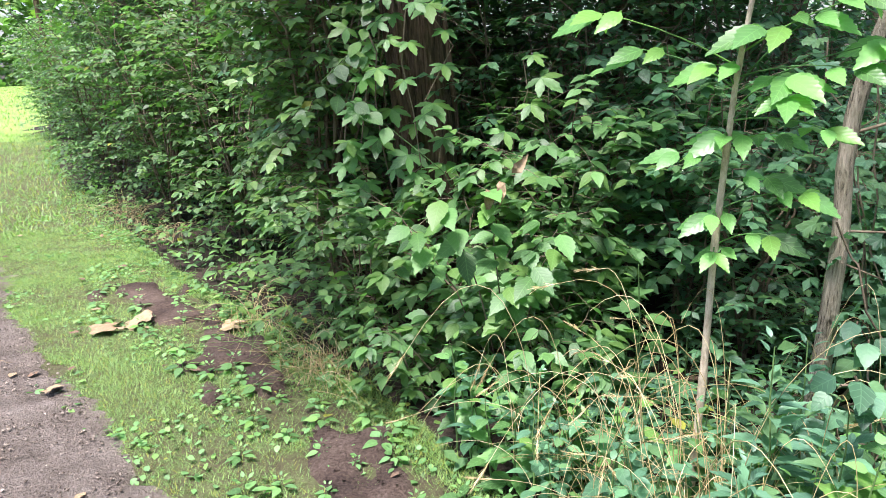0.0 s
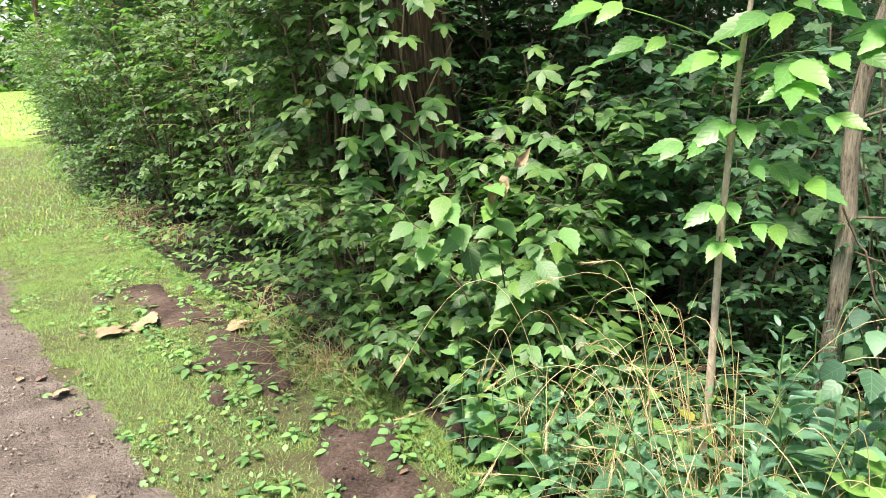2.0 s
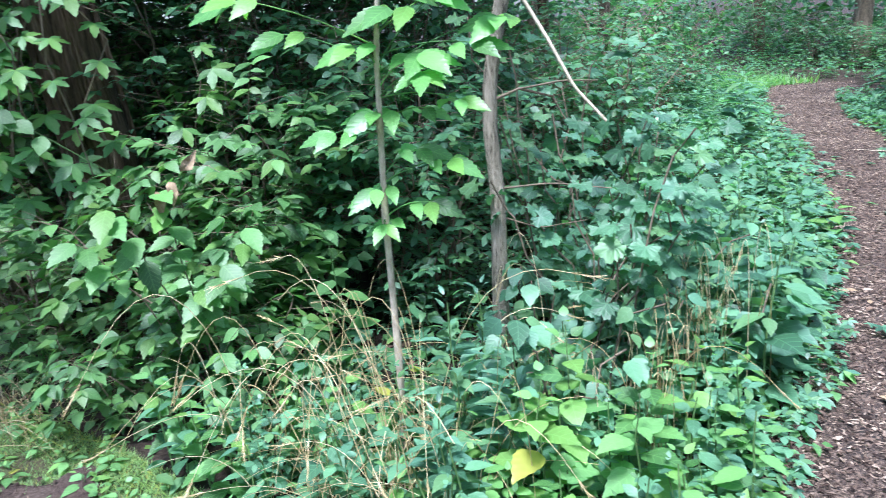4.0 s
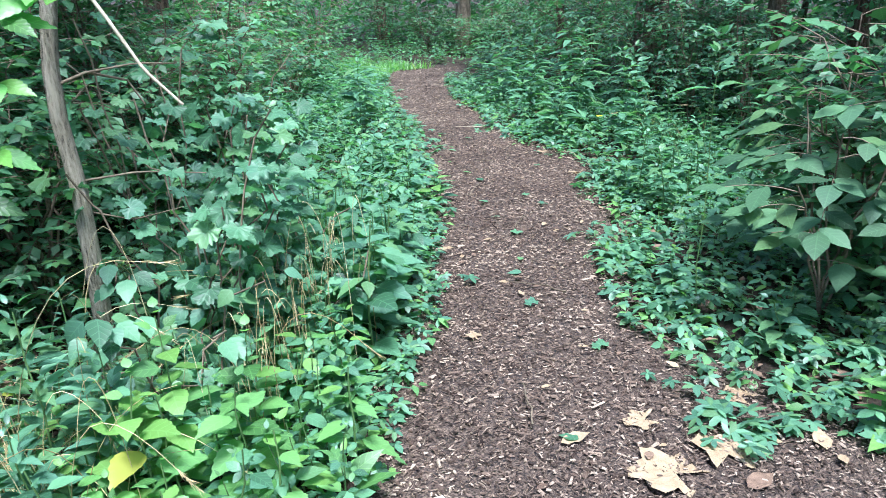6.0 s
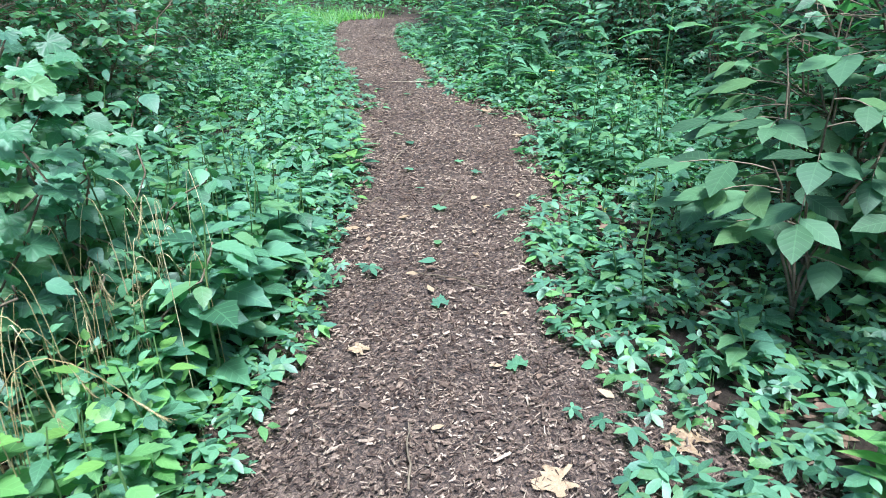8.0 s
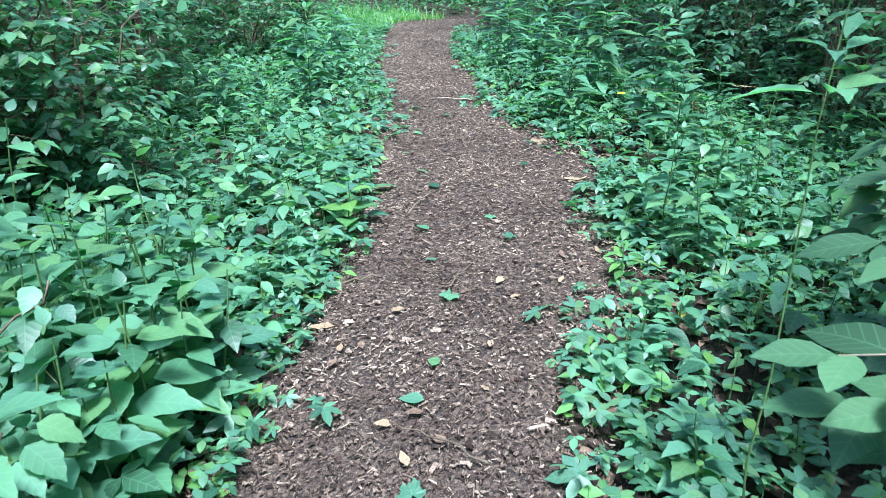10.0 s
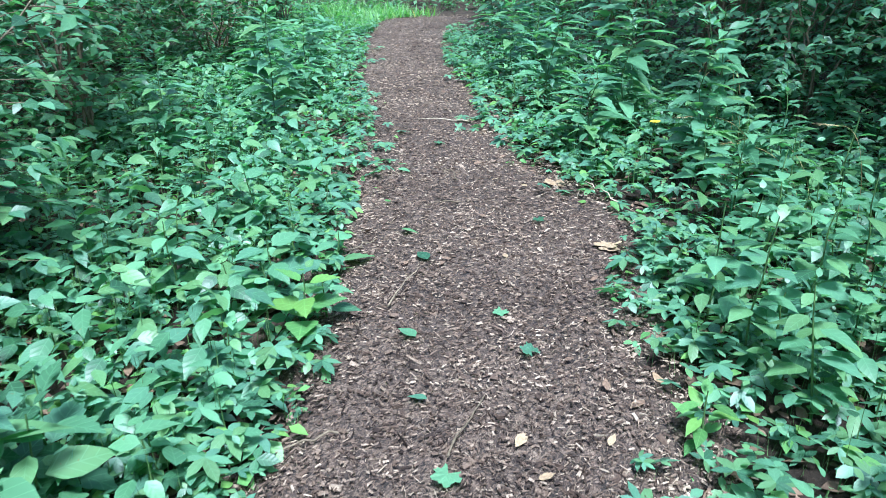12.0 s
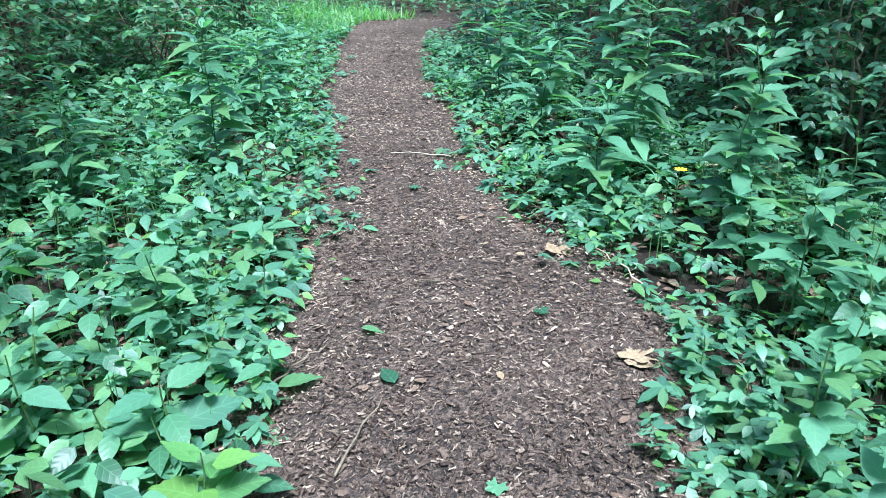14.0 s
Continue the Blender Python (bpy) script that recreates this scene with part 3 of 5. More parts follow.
# the stout trunk wrapped in old vines, behind the shrub
VX, VY = -0.1, 4.45
vine_tree = trunk_tree("vine_clad_tree", VX, VY, "stout dark tree trunk wrapped in shaggy old vines", [(0.06, 0, -0.1), (0.03, 0, 1.2), (-0.08, 0, 2.4), (-0.1, 0.05, 8)], [0.22, 0.18, 0.17, 0.12], M_BARKV, (4.8, 8.0, 2.4, 800, 0.26), 3, 16, 7)
r0 = np.random.default_rng(5)
for k in range(16):
    a = r0.uniform(0, 6.28)
    zz = np.linspace(-0.05, 4.2, 24)
    aa = a + 0.25 * np.sin(zz * r0.uniform(0.8, 2.0) + r0.uniform(0, 6))
    cx = np.interp(zz, [0, 1.2, 2.4, 8], [0.06, 0.03, -0.08, -0.1])
    rr = np.interp(zz, [0, 1.2, 4], [0.225, 0.185, 0.175]) + 0.004
    b = Buf()
    b.tube(np.column_stack((cx + np.cos(aa) * rr, np.sin(aa) * rr, zz)), r0.uniform(0.006, 0.02), 6)
    part("vine", b, M_BARKV, vine_tree, "woody vine stem on the bark")

# the slim grey-barked tree beside the sapling
slim = trunk_tree("slim_tree", 1.44, 2.47, "slim leaning young tree with furrowed grey-brown bark", [(-0.04, 0, -0.1), (-0.01, 0.0, 0.5), (0.005, 0, 0.96), (-0.01, 0, 1.21), (0.0, 0, 1.4), (0.03, -0.02, 1.6), (0.09, -0.05, 1.85), (0.22, 0.1, 2.6), (0.3, 0.3, 4.2), (0.3, 0.4, 5.6)], [0.046, 0.034, 0.029, 0.028, 0.027, 0.027, 0.027, 0.026, 0.022, 0.015], M_BARK_SLIM, (3.4, 5.4, 1.2, 300, 0.14), 8, 26, 5)
for pts, rad in (([(0.0, 0, 1.33), (0.1, -0.05, 1.37), (0.22, -0.1, 1.33), (0.26, -0.12, 1.24)], 0.007), ([(0.1, -0.06, 1.37), (0.24, -0.14, 1.39), (0.36, -0.2, 1.38)], 0.005), ([(0.0, 0, 0.98), (0.2, -0.1, 0.99), (0.42, -0.2, 0.95)], 0.005), ([(0.02, 0, 0.86), (0.16, -0.06, 0.8), (0.3, -0.2, 0.84)], 0.004)):
    b = Buf()
    b.tube(along(pts, np.linspace(0, 1, 10)), np.linspace(rad, rad * 0.5, 10), 6)
    part("dead_twig", b, M_TWIG, slim, "bare pale side twig")

# a dead pale limb that hangs over the herbs
b = Buf()
b.tube(along([(0.2, 0.12, 2.6), (0.12, 0.02, 2.1), (0.04, -0.12, 1.78), (0.11, -0.25, 1.56), (0.17, -0.33, 1.38), (0.24, -0.42, 1.26)], np.linspace(0, 1, 24)), np.linspace(0.009, 0.005, 24), 7)
part("dead_limb", b, M_BARKS, slim, "bare pale dead limb hanging down")

# trees that stand deeper in the wood, and their canopy
# some are added to deepen the shade; their crowns are mostly out of view
TREES = [(4.8, 9.8, 0.16, 1), (6.4, 10.6, 0.10, 0), (12.2, 3.6, 0.13, 0), (10.9, 4.4, 0.12, 1), (8.6, 2.0, 0.06, 1), (16.5, 12.4, 0.2, 0), (17.0, 16.0, 0.14, 1), (9.6, 13.2, 0.12, 0), (6.4, -2.6, 0.13, 1), (-2.6, 8.6, 0.15, 0), (-6.2, 14.5, 0.16, 1), (15.0, 6.0, 0.12, 0), (3.0, 9.5, 0.14, 1), (9.0, -0.8, 0.15, 0), (-4.4, 11.5, 0.12, 1), (11.4, 6.3, 0.06, 1), (-1.2, 6.0, 0.07, 0), (9.8, 2.4, 0.12, 0), (8.0, 0.2, 0.1, 1), (2.5, 7.7, 0.12, 0), (6.9, 11.2, 0.12, 1), (11.6, 5.0, 0.06, 0), (9.8, 0.6, 0.12, 0), (11.8, 1.8, 0.12, 1), (13.2, 0.4, 0.13, 0)]
protos = [trunk_tree("woodland_tree", -14 - 4 * k, 34, "tall woodland tree with dark bark and leafy crown", [(0, 0, -0.1), (0.06 * (1 - 2 * k), 0.05, 2.5), (-0.1, 0.1, 6), (0.1, 0, 9.5)], [0.17, 0.13, 0.11, 0.06], (M_BARK, M_BARKV)[k], (5.0, 9.0, 3.4, 1050, 0.29), 20 + k, 12, 8) for k in (0, 1)]
rt = np.random.default_rng(9)
for x, y, rad, k in TREES:
    s = rad / 0.15
    copy_thing(protos[k], pose(x, y, 0, 0, 0, rt.uniform(0, 360)) @ Matrix.Diagonal((s, s, max(0.75, s ** 0.3), 1)) if rad >= 0.1 else pose(x, y, 0, 0, 0, rt.uniform(0, 360)) @ Matrix.Diagonal((0.42, 0.42, 0.62, 1)))

# added low trees whose dense crowns, out of view, shade the wood's edge
shade = trunk_tree("understorey_tree", 1.3, 5.3, "added tree whose dense low crown, out of view, shades the wood", [(0, 0, -0.1), (0.04, 0.03, 2), (-0.05, 0.05, 5.5)], [0.05, 0.042, 0.03], M_BARKV, (2.9, 5.6, 2.3, 2600, 0.3), 25, 9, 9)
for k, (x, y) in enumerate(((1.9, 6.8), (0.2, 8.2), (-3.6, 9.8), (0.3, 5.5), (1.8, 10.5), (4.6, 12.0), (7.5, 13.6), (-1.6, 12.0), (13.5, 3.0), (5.0, -2.5), (4.4, -3.0))):
    copy_thing(shade, pose(x, y, 0, 0, 0, 71 * k))

# ---- bushes ----
def row_of(protos_in, places, seed, lo=0.85, hi=1.15):
    r = np.random.default_rng(seed)
    for k, (x, y) in enumerate(places):
        p = protos_in[k % len(protos_in)]
        s = r.uniform(lo, hi)
        copy_thing(p, pose(x, y, 0, 0, 0, r.uniform(0, 360)) @ Matrix.Diagonal((s, s, s * r.uniform(0.9, 1.1), 1)))


hedge = [shrub("hedge_bush", -1.0 - 1.6 * k, 5.6 + 2.5 * k, "dense many-stemmed leafy bush along the verge", "bush", "hedge beside the lawn", M_HEDGE, seed=100 + k, h=2.9 - 0.3 * (k % 2), rad=1.0, shape=OVAL_MID, leaf=0.085, stems=12, twigs=23, twig=0.55, gap=0.072, low=0.06) for k in range(3)]
row_of(hedge, [(-0.75, 4.85), (-1.75, 6.25), (-2.9, 7.6), (-3.6, 8.9), (-4.6, 10.1), (-5.7, 12.0), (-6.6, 13.4), (-7.9, 15.4), (-9.3, 17.6), (-10.8, 20.2), (-0.2, 6.1), (-2.2, 8.0), (-4.3, 12.0), (0.75, 5.3), (-6.0, 15.0), (-9.5, 20.5)], 31)

under = [shrub("understorey_bush", 2.6 + 2.2 * k, 4.4 + 1.9 * k, "shade-grown bush with dark green leaves under the trees", "bush", "understorey bushes", M_UNDER, seed=130 + k, h=(1.5, 2.0, 1.2, 2.4)[k], rad=(0.8, 0.8, 0.7, 0.95)[k], shape=OVAL_LOW, leaf=0.09, stems=9, twigs=20, twig=0.55, gap=0.085, low=0.12) for k in range(4)]


def right_side(P):
    """Whether places lie to the south of the footpath."""
    return P[:, 1] < 0.8 * P[:, 0] - 0.75


def in_wood(P):
    m, l = sdist(P, MULCH), sdist(P, LAWN)
    m = m - np.where(right_side(P) | (P[:, 0] < 3.2), 0.0, 1.3)
    near = np.clip((m - 1.25) / 0.6, 0, 1) * np.clip((l - 0.9) / 0.5, 0, 1)
    clear = np.minimum(np.hypot(P[:, 0] - 0.9, P[:, 1] - 3.0), np.hypot(P[:, 0] - 2.0, P[:, 1] - 2.8)) > 0.75
    return near * clear * (np.hypot(P[:, 0] - 12.6, P[:, 1] - 10.6) > 2.0)


spots, got = scatter(6000, (-2, -4, 20, 18), in_wood, 33), []
for p in spots:
    if all((p[0] - g[0]) ** 2 + (p[1] - g[1]) ** 2 > 0.85 ** 2 for g in got) and len(got) < 66:
        got.append(p)
row_of(under, got, 34, 0.75, 1.2)

for k, (x, y) in enumerate(((0.55, 4.75), (1.25, 4.7), (1.95, 4.9), (2.7, 5.5), (0.1, 5.6), (1.2, 5.8), (2.2, 6.4), (-0.55, 5.3), (3.3, 6.6))):
    copy_thing(under[3], pose(x, y, 0, 0, 0, 53 * k) @ Matrix.Diagonal((0.95, 0.95, 1.05 + 0.08 * (k % 3), 1)))

# lit foliage behind the path: the light is put into the paler herb green
bright = [shrub("spindle_bush", 3.4, 4.6, "thin airy bush with small leaves, lit by their lighter colour", "bush", "airy bushes", M_HERB, seed=150 + k, h=(1.3, 1.7)[k], rad=0.75, shape=OVAL_MID, leaf=0.085, stems=8, twigs=16, twig=0.5, gap=0.085, low=0.15) for k in range(2)]
row_of(bright, [(2.9, 4.6), (3.3, 5.8), (4.5, 7.1), (5.6, 8.2), (6.7, 9.2), (7.9, 2.0), (9.0, 3.6), (8.4, 2.8), (10.0, 5.0)], 35, 0.8, 1.15)

# ---- the shrub with broad toothed leaves at the verge ----
shrub("viburnum_shrub", 0.25, 3.5, "rounded shrub with broad toothed green leaves", "bush", "", M_SHRUB, seed=161, h=1.0, rad=0.62, shape=TOOTH, leaf=0.105, stems=11, twigs=16, twig=0.36, gap=0.078, low=0.06, thick=0.008)
shrub("viburnum_shrub", 0.75, 3.95, "taller leafy shrub half in shade", "bush", "", M_SHRUB, seed=162, h=1.45, rad=0.7, shape=OVAL, leaf=0.1, stems=10, twigs=19, twig=0.45, gap=0.08, low=0.1, thick=0.009)
shrub("viburnum_shrub", 1.35, 3.75, "tall thin leafy shrub in shade", "bush", "", M_UNDER, seed=163, h=1.7, rad=0.6, shape=OVAL_MID, leaf=0.09, stems=9, twigs=19, twig=0.45, gap=0.08, low=0.25, thick=0.009)
shrub("viburnum_shrub", -0.55, 4.15, "low leafy shrub at the foot of the hedge", "bush", "", M_HEDGE, seed=164, h=1.1, rad=0.55, shape=OVAL_MID, leaf=0.085, stems=10, twigs=18, twig=0.4, gap=0.09, low=0.05, thick=0.007)

shrub("viburnum_shrub", -0.12, 3.25, "low leafy sprouts at the foot of the shrub", "bush", "", M_SHRUB, seed=165, h=0.5, rad=0.4, shape=OVAL, leaf=0.085, stems=9, twigs=9, twig=0.25, gap=0.07, low=0.05, thick=0.005)
shrub("viburnum_shrub", 0.5, 2.95, "low leafy sprouts at the foot of the shrub", "bush", "", M_SHRUB, seed=166, h=0.6, rad=0.4, shape=OVAL, leaf=0.09, stems=9, twigs=9, twig=0.25, gap=0.07, low=0.05, thick=0.005)

# light sprigs at the front of the shrub
sprig_leaf = Buf()
sprig_leaf.spread(TOOTH, [(0, 0, 0)], [(0, 1, 0)], [(0, 0, 1)], 1.0)
sprig_leaf = sprig_leaf.mesh("leaf", M_ELM)
wither = Buf()
wither.spread(leaf_shape(5, 0.5, 0.45, 0.7, 0.5, curl=0.1), [(0, 0, 0)], [(0, 1, 0)], [(0, 0, 1)], 1.0)
wither = wither.mesh("withered_leaf", M_DEAD)
sprigs = thing("elm_seedling", 0.28, 3.1, 0, "young elm shoots with light toothed leaves", "plant")
rq = np.random.default_rng(170)
for tip in ((0.08, -0.42, 0.82), (-0.02, -0.36, 0.72), (-0.28, -0.3, 1.08), (-0.1, -0.34, 1.12), (0.2, -0.3, 0.92), (-0.42, -0.2, 0.95)):
    b = Buf()
    line = bend((0, 0, -0.03), tip, 0.12, 10, 0.01, rq)
    b.tube(line, np.linspace(0.005, 0.002, 10), 5)
    part("shoot", b, M_TWIG, sprigs)
    d = unit(line[-1] - line[-4])
    sd = np.array((-d[1], d[0], 0))
    for k, s in enumerate(np.linspace(0.62, 1, 7)):
        sg = (-1, 1)[k % 2] if k < 6 else 0
        part("leaf", sprig_leaf, None, sprigs, at=aim(along(line, s), d * (0.6, 0.6, 0.0) + sg * sd * 0.8 + (0, -0.15, -0.14) + rq.normal(0, 0.12, 3), np.array((0, -0.6, 1.0)) + rq.normal(0, 0.15, 3), rq.uniform(0.10, 0.16)))
for k in range(3):
    part("withered_leaf", wither, None, sprigs, "curled brown withered leaf", at=aim((-0.1 + 0.05 * k, -0.36, 1.13 + 0.03 * k), rq.normal(0, 0.5, 3) + (0, -0.3, -0.8), (0.3, -1, 0.2), 0.09))

# ---- the box elder sapling ----
RIGHTWARD = np.array((0.93, -0.37, 0.0))
TOWARD = np.array((-0.37, -0.93, 0.0))
sapling = thing("box_elder_sapling", 0.88, 2.2, 0, "young box elder with bright green compound leaves", "sapling")
STEM = [(-0.01, 0.05, -0.05), (0.0, 0.02, 0.5), (0.0, 0.0, 1.0), (0.012, -0.01, 1.3), (0.02, -0.03, 1.55), (0.045, -0.05, 1.8), (0.07, -0.07, 2.2)]
b = Buf()
b.tube(along(STEM, np.linspace(0, 1, 30)), np.linspace(0.0145, 0.006, 30) * (1 + 0.18 * (np.arange(30) % 5 == 0)), 9)
part("stem", b, M_BARKS, sapling, "slender grey-brown stem")
elder_leaf = Buf()
elder_leaf.spread(ELDER, [(0, 0, 0)], [(0, 1, 0)], [(0, 0, 1)], 1.0)
elder_leaf = elder_leaf.mesh("leaflet", M_ELDER)
rs = np.random.default_rng(12)
# height on the stem, reach to the right, rise, reach towards the lawn, leaflet length, way that the leaf points (0: right, 90: to the lawn)
LEAVES = ((1.58, -0.40, 0.17, 0.06, 0.19, 172), (1.62, 0.05, 0.07, 0.05, 0.19, 160), (1.52, 0.20, 0.2, 0.03, 0.15, 25), (1.52, -0.27, 0.12, 0.04, 0.16, 180), (1.52, -0.06, 0.07, 0.06, 0.16, 168), (1.45, 0.14, 0.1, 0.06, 0.18, 60), (1.42, 0.145, 0.075, 0.1, 0.15, 95),
          (1.5, 0.39, 0.14, 0.02, 0.17, 140), (1.35, -0.01, 0.03, 0.04, 0.16, 145), (1.3, -0.135, 0.03, 0.08, 0.14, 175), (1.33, 0.15, 0.04, -0.08, 0.12, 20), (1.16, 0.127, 0.09, 0.02, 0.15, 15), (1.14, 0.23, 0.07, 0.05, 0.14, 20), (1.1, -0.02, 0.03, 0.04, 0.15, 135), (1.02, 0.155, 0.05, 0.03, 0.15, 30), (0.99, 0.0, 0.02, 0.05, 0.11, 115),
          (1.55, 0.3, 0.02, 0.06, 0.15, 15), (1.62, 0.3, 0.14, 0.05, 0.16, 5), (1.42, 0.26, -0.02, 0.04, 0.13, 40), (1.82, -0.2, 0.1, 0.05, 0.17, 170), (1.86, 0.2, 0.08, 0.04, 0.17, 20), (1.98, 0.0, 0.1, 0.06, 0.16, 80))
for zn, dx, dz, to, size, way in LEAVES:
    size *= 0.84
    p0 = along(STEM, (np.interp(zn, [q[2] for q in STEM], range(len(STEM)))) / (len(STEM) - 1))
    p1 = p0 + RIGHTWARD * dx + TOWARD * to + (0, 0, dz)
    b = Buf()
    b.tube(bend(p0, p1, 0.02, 6), np.linspace(0.003, 0.0016, 6), 5)
    leaf = part("compound_leaf", b, M_FRESH, sapling, "compound leaf on a green stalk")
    w = math.radians(way)
    flat = RIGHTWARD * math.cos(w) + TOWARD * math.sin(w)
    sd = np.array((-flat[1], flat[0], 0))
    U = np.array((0, 0, 1)) + 1.0 * TOWARD - 0.15 * flat
    part("leaflet", elder_leaf, None, leaf, at=aim(p1, flat + (0, 0, -0.32) + rs.normal(0, 0.08, 3), U + rs.normal(0, 0.1, 3), size * 1.05))
    for back, spread_, k in ((0.0, 0.95, 0.95), (0.06, 1.25, 0.85)):
        for sg in (-1, 1):
            part("leaflet", elder_leaf, None, leaf, at=aim(p1 - flat * back, flat * 0.62 + sg * sd * spread_ * 0.75 + (0, 0, -0.25) + rs.normal(0, 0.1, 3), U + rs.normal(0, 0.15, 3), size * k * rs.uniform(0.85, 1.05)))

# ---- herbs beside the path ----
def one_leaf(shape, mat):
    b = Buf()
    b.spread(shape, [(0, 0, 0)], [(0, 1, 0)], [(0, 0, 1)], 1.0)
    return b.mesh("leaf", mat)


L_LANCE, L_TOOTH, L_HEART, L_OVAL, L_ROUND, L_FRESH = one_leaf(LANCE, M_HERB), one_leaf(TOOTH, M_HERB), one_leaf(HEART, M_BROAD), one_leaf(OVAL, M_BROAD), one_leaf(ROUND, M_SHRUB), one_leaf(leaf_shape(9, 0.46, 0.45, 0.15, 0.25), M_FRESH)

# tall lance-leaved herbs that stand out singly: place, height, nodes, leaf length
for k, (x, y, h, nd_, lf) in enumerate(((5.88, 5.62, 0.92, 13, 0.24), (7.75, 4.6, 0.8, 11, 0.24), (7.0, 3.68, 0.6, 9, 0.24), (7.5, 3.75, 1.15, 13, 0.24), (6.35, 2.45, 0.62, 8, 0.2), (8.4, 5.4, 0.8, 11, 0.24), (8.7, 5.0, 1.1, 12, 0.24), (9.4, 6.3, 0.9, 11, 0.24), (6.75, 6.4, 0.8, 11, 0.22), (7.6, 7.3, 0.8, 10, 0.22), (8.1, 4.2, 1.2, 13, 0.22), (10.3, 7.2, 0.9, 11, 0.24), (6.95, 2.9, 0.95, 11, 0.2), (5.0, 5.6, 0.7, 9, 0.2))):
    herb("tall_herb", x, y, "tall upright herb with narrow pointed leaves", "plant", "tall herbs beside the path", M_HERB, LANCE, 300 + k, h, nd_, lf, single=L_LANCE, rise=0.3, per=3, low=0.25, turn=47 * k)

herb("tall_herb", 3.66, 0.9, "tall shoot with long narrow pale leaves at its top", "plant", "tall herbs beside the path", M_HERB, LANCE, 318, 1.34, 4, 0.2, single=L_LANCE, rise=0.38, per=3, low=0.84, lean=0.02, thick=0.0035)
# broad-leaved plants near the camera's way
for k, (x, y, h, nd_, lf) in enumerate(((5.3, 4.35, 0.3, 5, 0.15), (4.4, 3.5, 0.3, 5, 0.16), (4.15, 3.85, 0.36, 5, 0.14), (4.75, 4.15, 0.38, 5, 0.15), (3.0, 2.75, 0.55, 6, 0.16), (3.35, 3.0, 0.42, 5, 0.15), (2.82, 2.5, 0.72, 8, 0.14), (2.66, 2.68, 0.82, 9, 0.14), (2.95, 2.3, 0.48, 7, 0.14), (4.75, 3.85, 0.26, 4, 0.14), (6.15, 2.2, 0.5, 8, 0.12), (5.75, 2.2, 0.42, 7, 0.12), (5.9, 1.75, 0.55, 8, 0.13), (6.7, 2.75, 0.45, 6, 0.13), (5.2, 1.95, 0.58, 9, 0.12), (5.42, 2.15, 0.5, 8, 0.11), (5.05, 1.65, 0.45, 8, 0.12), (5.55, 1.85, 0.55, 8, 0.12), (4.45, 3.25, 0.22, 4, 0.12), (4.75, 3.55, 0.2, 4, 0.12), (5.05, 4.0, 0.26, 4, 0.13), (4.0, 3.2, 0.2, 4, 0.13), (4.42, 3.62, 0.2, 4, 0.13), (2.2, 2.05, 0.5, 5, 0.14), (2.55, 2.3, 0.5, 5, 0.14), (1.95, 1.75, 0.35, 4, 0.13))):
    herb("broad_leaved_herb", x, y, "low herb with broad pointed green leaves", "plant", "broad-leaved herbs", M_BROAD, OVAL, 330 + k, h, nd_, lf, single=(L_OVAL, L_TOOTH)[k % 2], rise=0.2, low=0.35, turn=31 * k)

# the fresh green plant at the mouth of the path
herb("pokeweed", 2.98, -0.08, "fresh light green leafy plant at the path's mouth", "plant", "", M_FRESH, OVAL, 360, 0.4, 9, 0.135, single=L_FRESH, rise=0.35, low=0.15, per=3)
herb("pokeweed", 1.28, 1.7, "fresh light green leafy plant among the herbs", "plant", "", M_FRESH, HEART, 361, 0.7, 9, 0.125, single=one_leaf(HEART, M_FRESH), rise=0.2, low=0.3)
herb("pokeweed", 1.5, 1.62, "fresh light green leafy plant among the herbs", "plant", "", M_FRESH, HEART, 364, 0.6, 9, 0.12, single=one_leaf(HEART, M_FRESH), rise=0.2, low=0.3)
herb("pokeweed", 1.36, 1.48, "fresh light green leafy plant among the herbs", "plant", "", M_FRESH, HEART, 368, 0.55, 8, 0.13, single=one_leaf(HEART, M_FRESH), rise=0.2, low=0.3)
herb("pokeweed", 1.12, 1.62, "fresh light green leafy plant among the herbs", "plant", "", M_FRESH, HEART, 369, 0.6, 8, 0.13, single=one_leaf(HEART, M_FRESH), rise=0.2, low=0.3)
herb("pokeweed", 4.3, 3.2, "low light green leafy plant beside the chips", "plant", "", M_FRESH, HEART, 371, 0.28, 5, 0.13, single=one_leaf(HEART, M_FRESH), rise=0.2, low=0.4)
herb("pokeweed", 4.72, 1.86, "low light green leafy plant beside the chips", "plant", "", M_FRESH, OVAL, 372, 0.2, 5, 0.09, single=L_FRESH, rise=0.3, low=0.3, per=3)
herb("pokeweed", 1.55, 1.22, "low light green rosette beside the path", "plant", "", M_FRESH, OVAL, 362, 0.22, 3, 0.14, single=L_FRESH, rise=0.5, low=0.5, per=3)

herb("round_leaved_shoot", 0.82, 2.72, "shoot with rounded pale leaves beside the sapling", "plant", "", M_SHRUB, ROUND, 363, 0.8, 8, 0.13, single=L_ROUND, rise=0.1, low=0.35)
for k, (x, y, h) in enumerate(((0.98, 1.92, 0.78), (1.15, 2.02, 0.72), (1.08, 1.78, 0.66), (0.85, 1.75, 0.55))):
    herb("lance_leaved_weed", x, y, "blue-green weed with many narrow leaves", "plant", "weeds at the corner", M_CREEP, LANCE, 365 + k, h, 15, 0.11, per=3, rise=0.45, low=0.2)

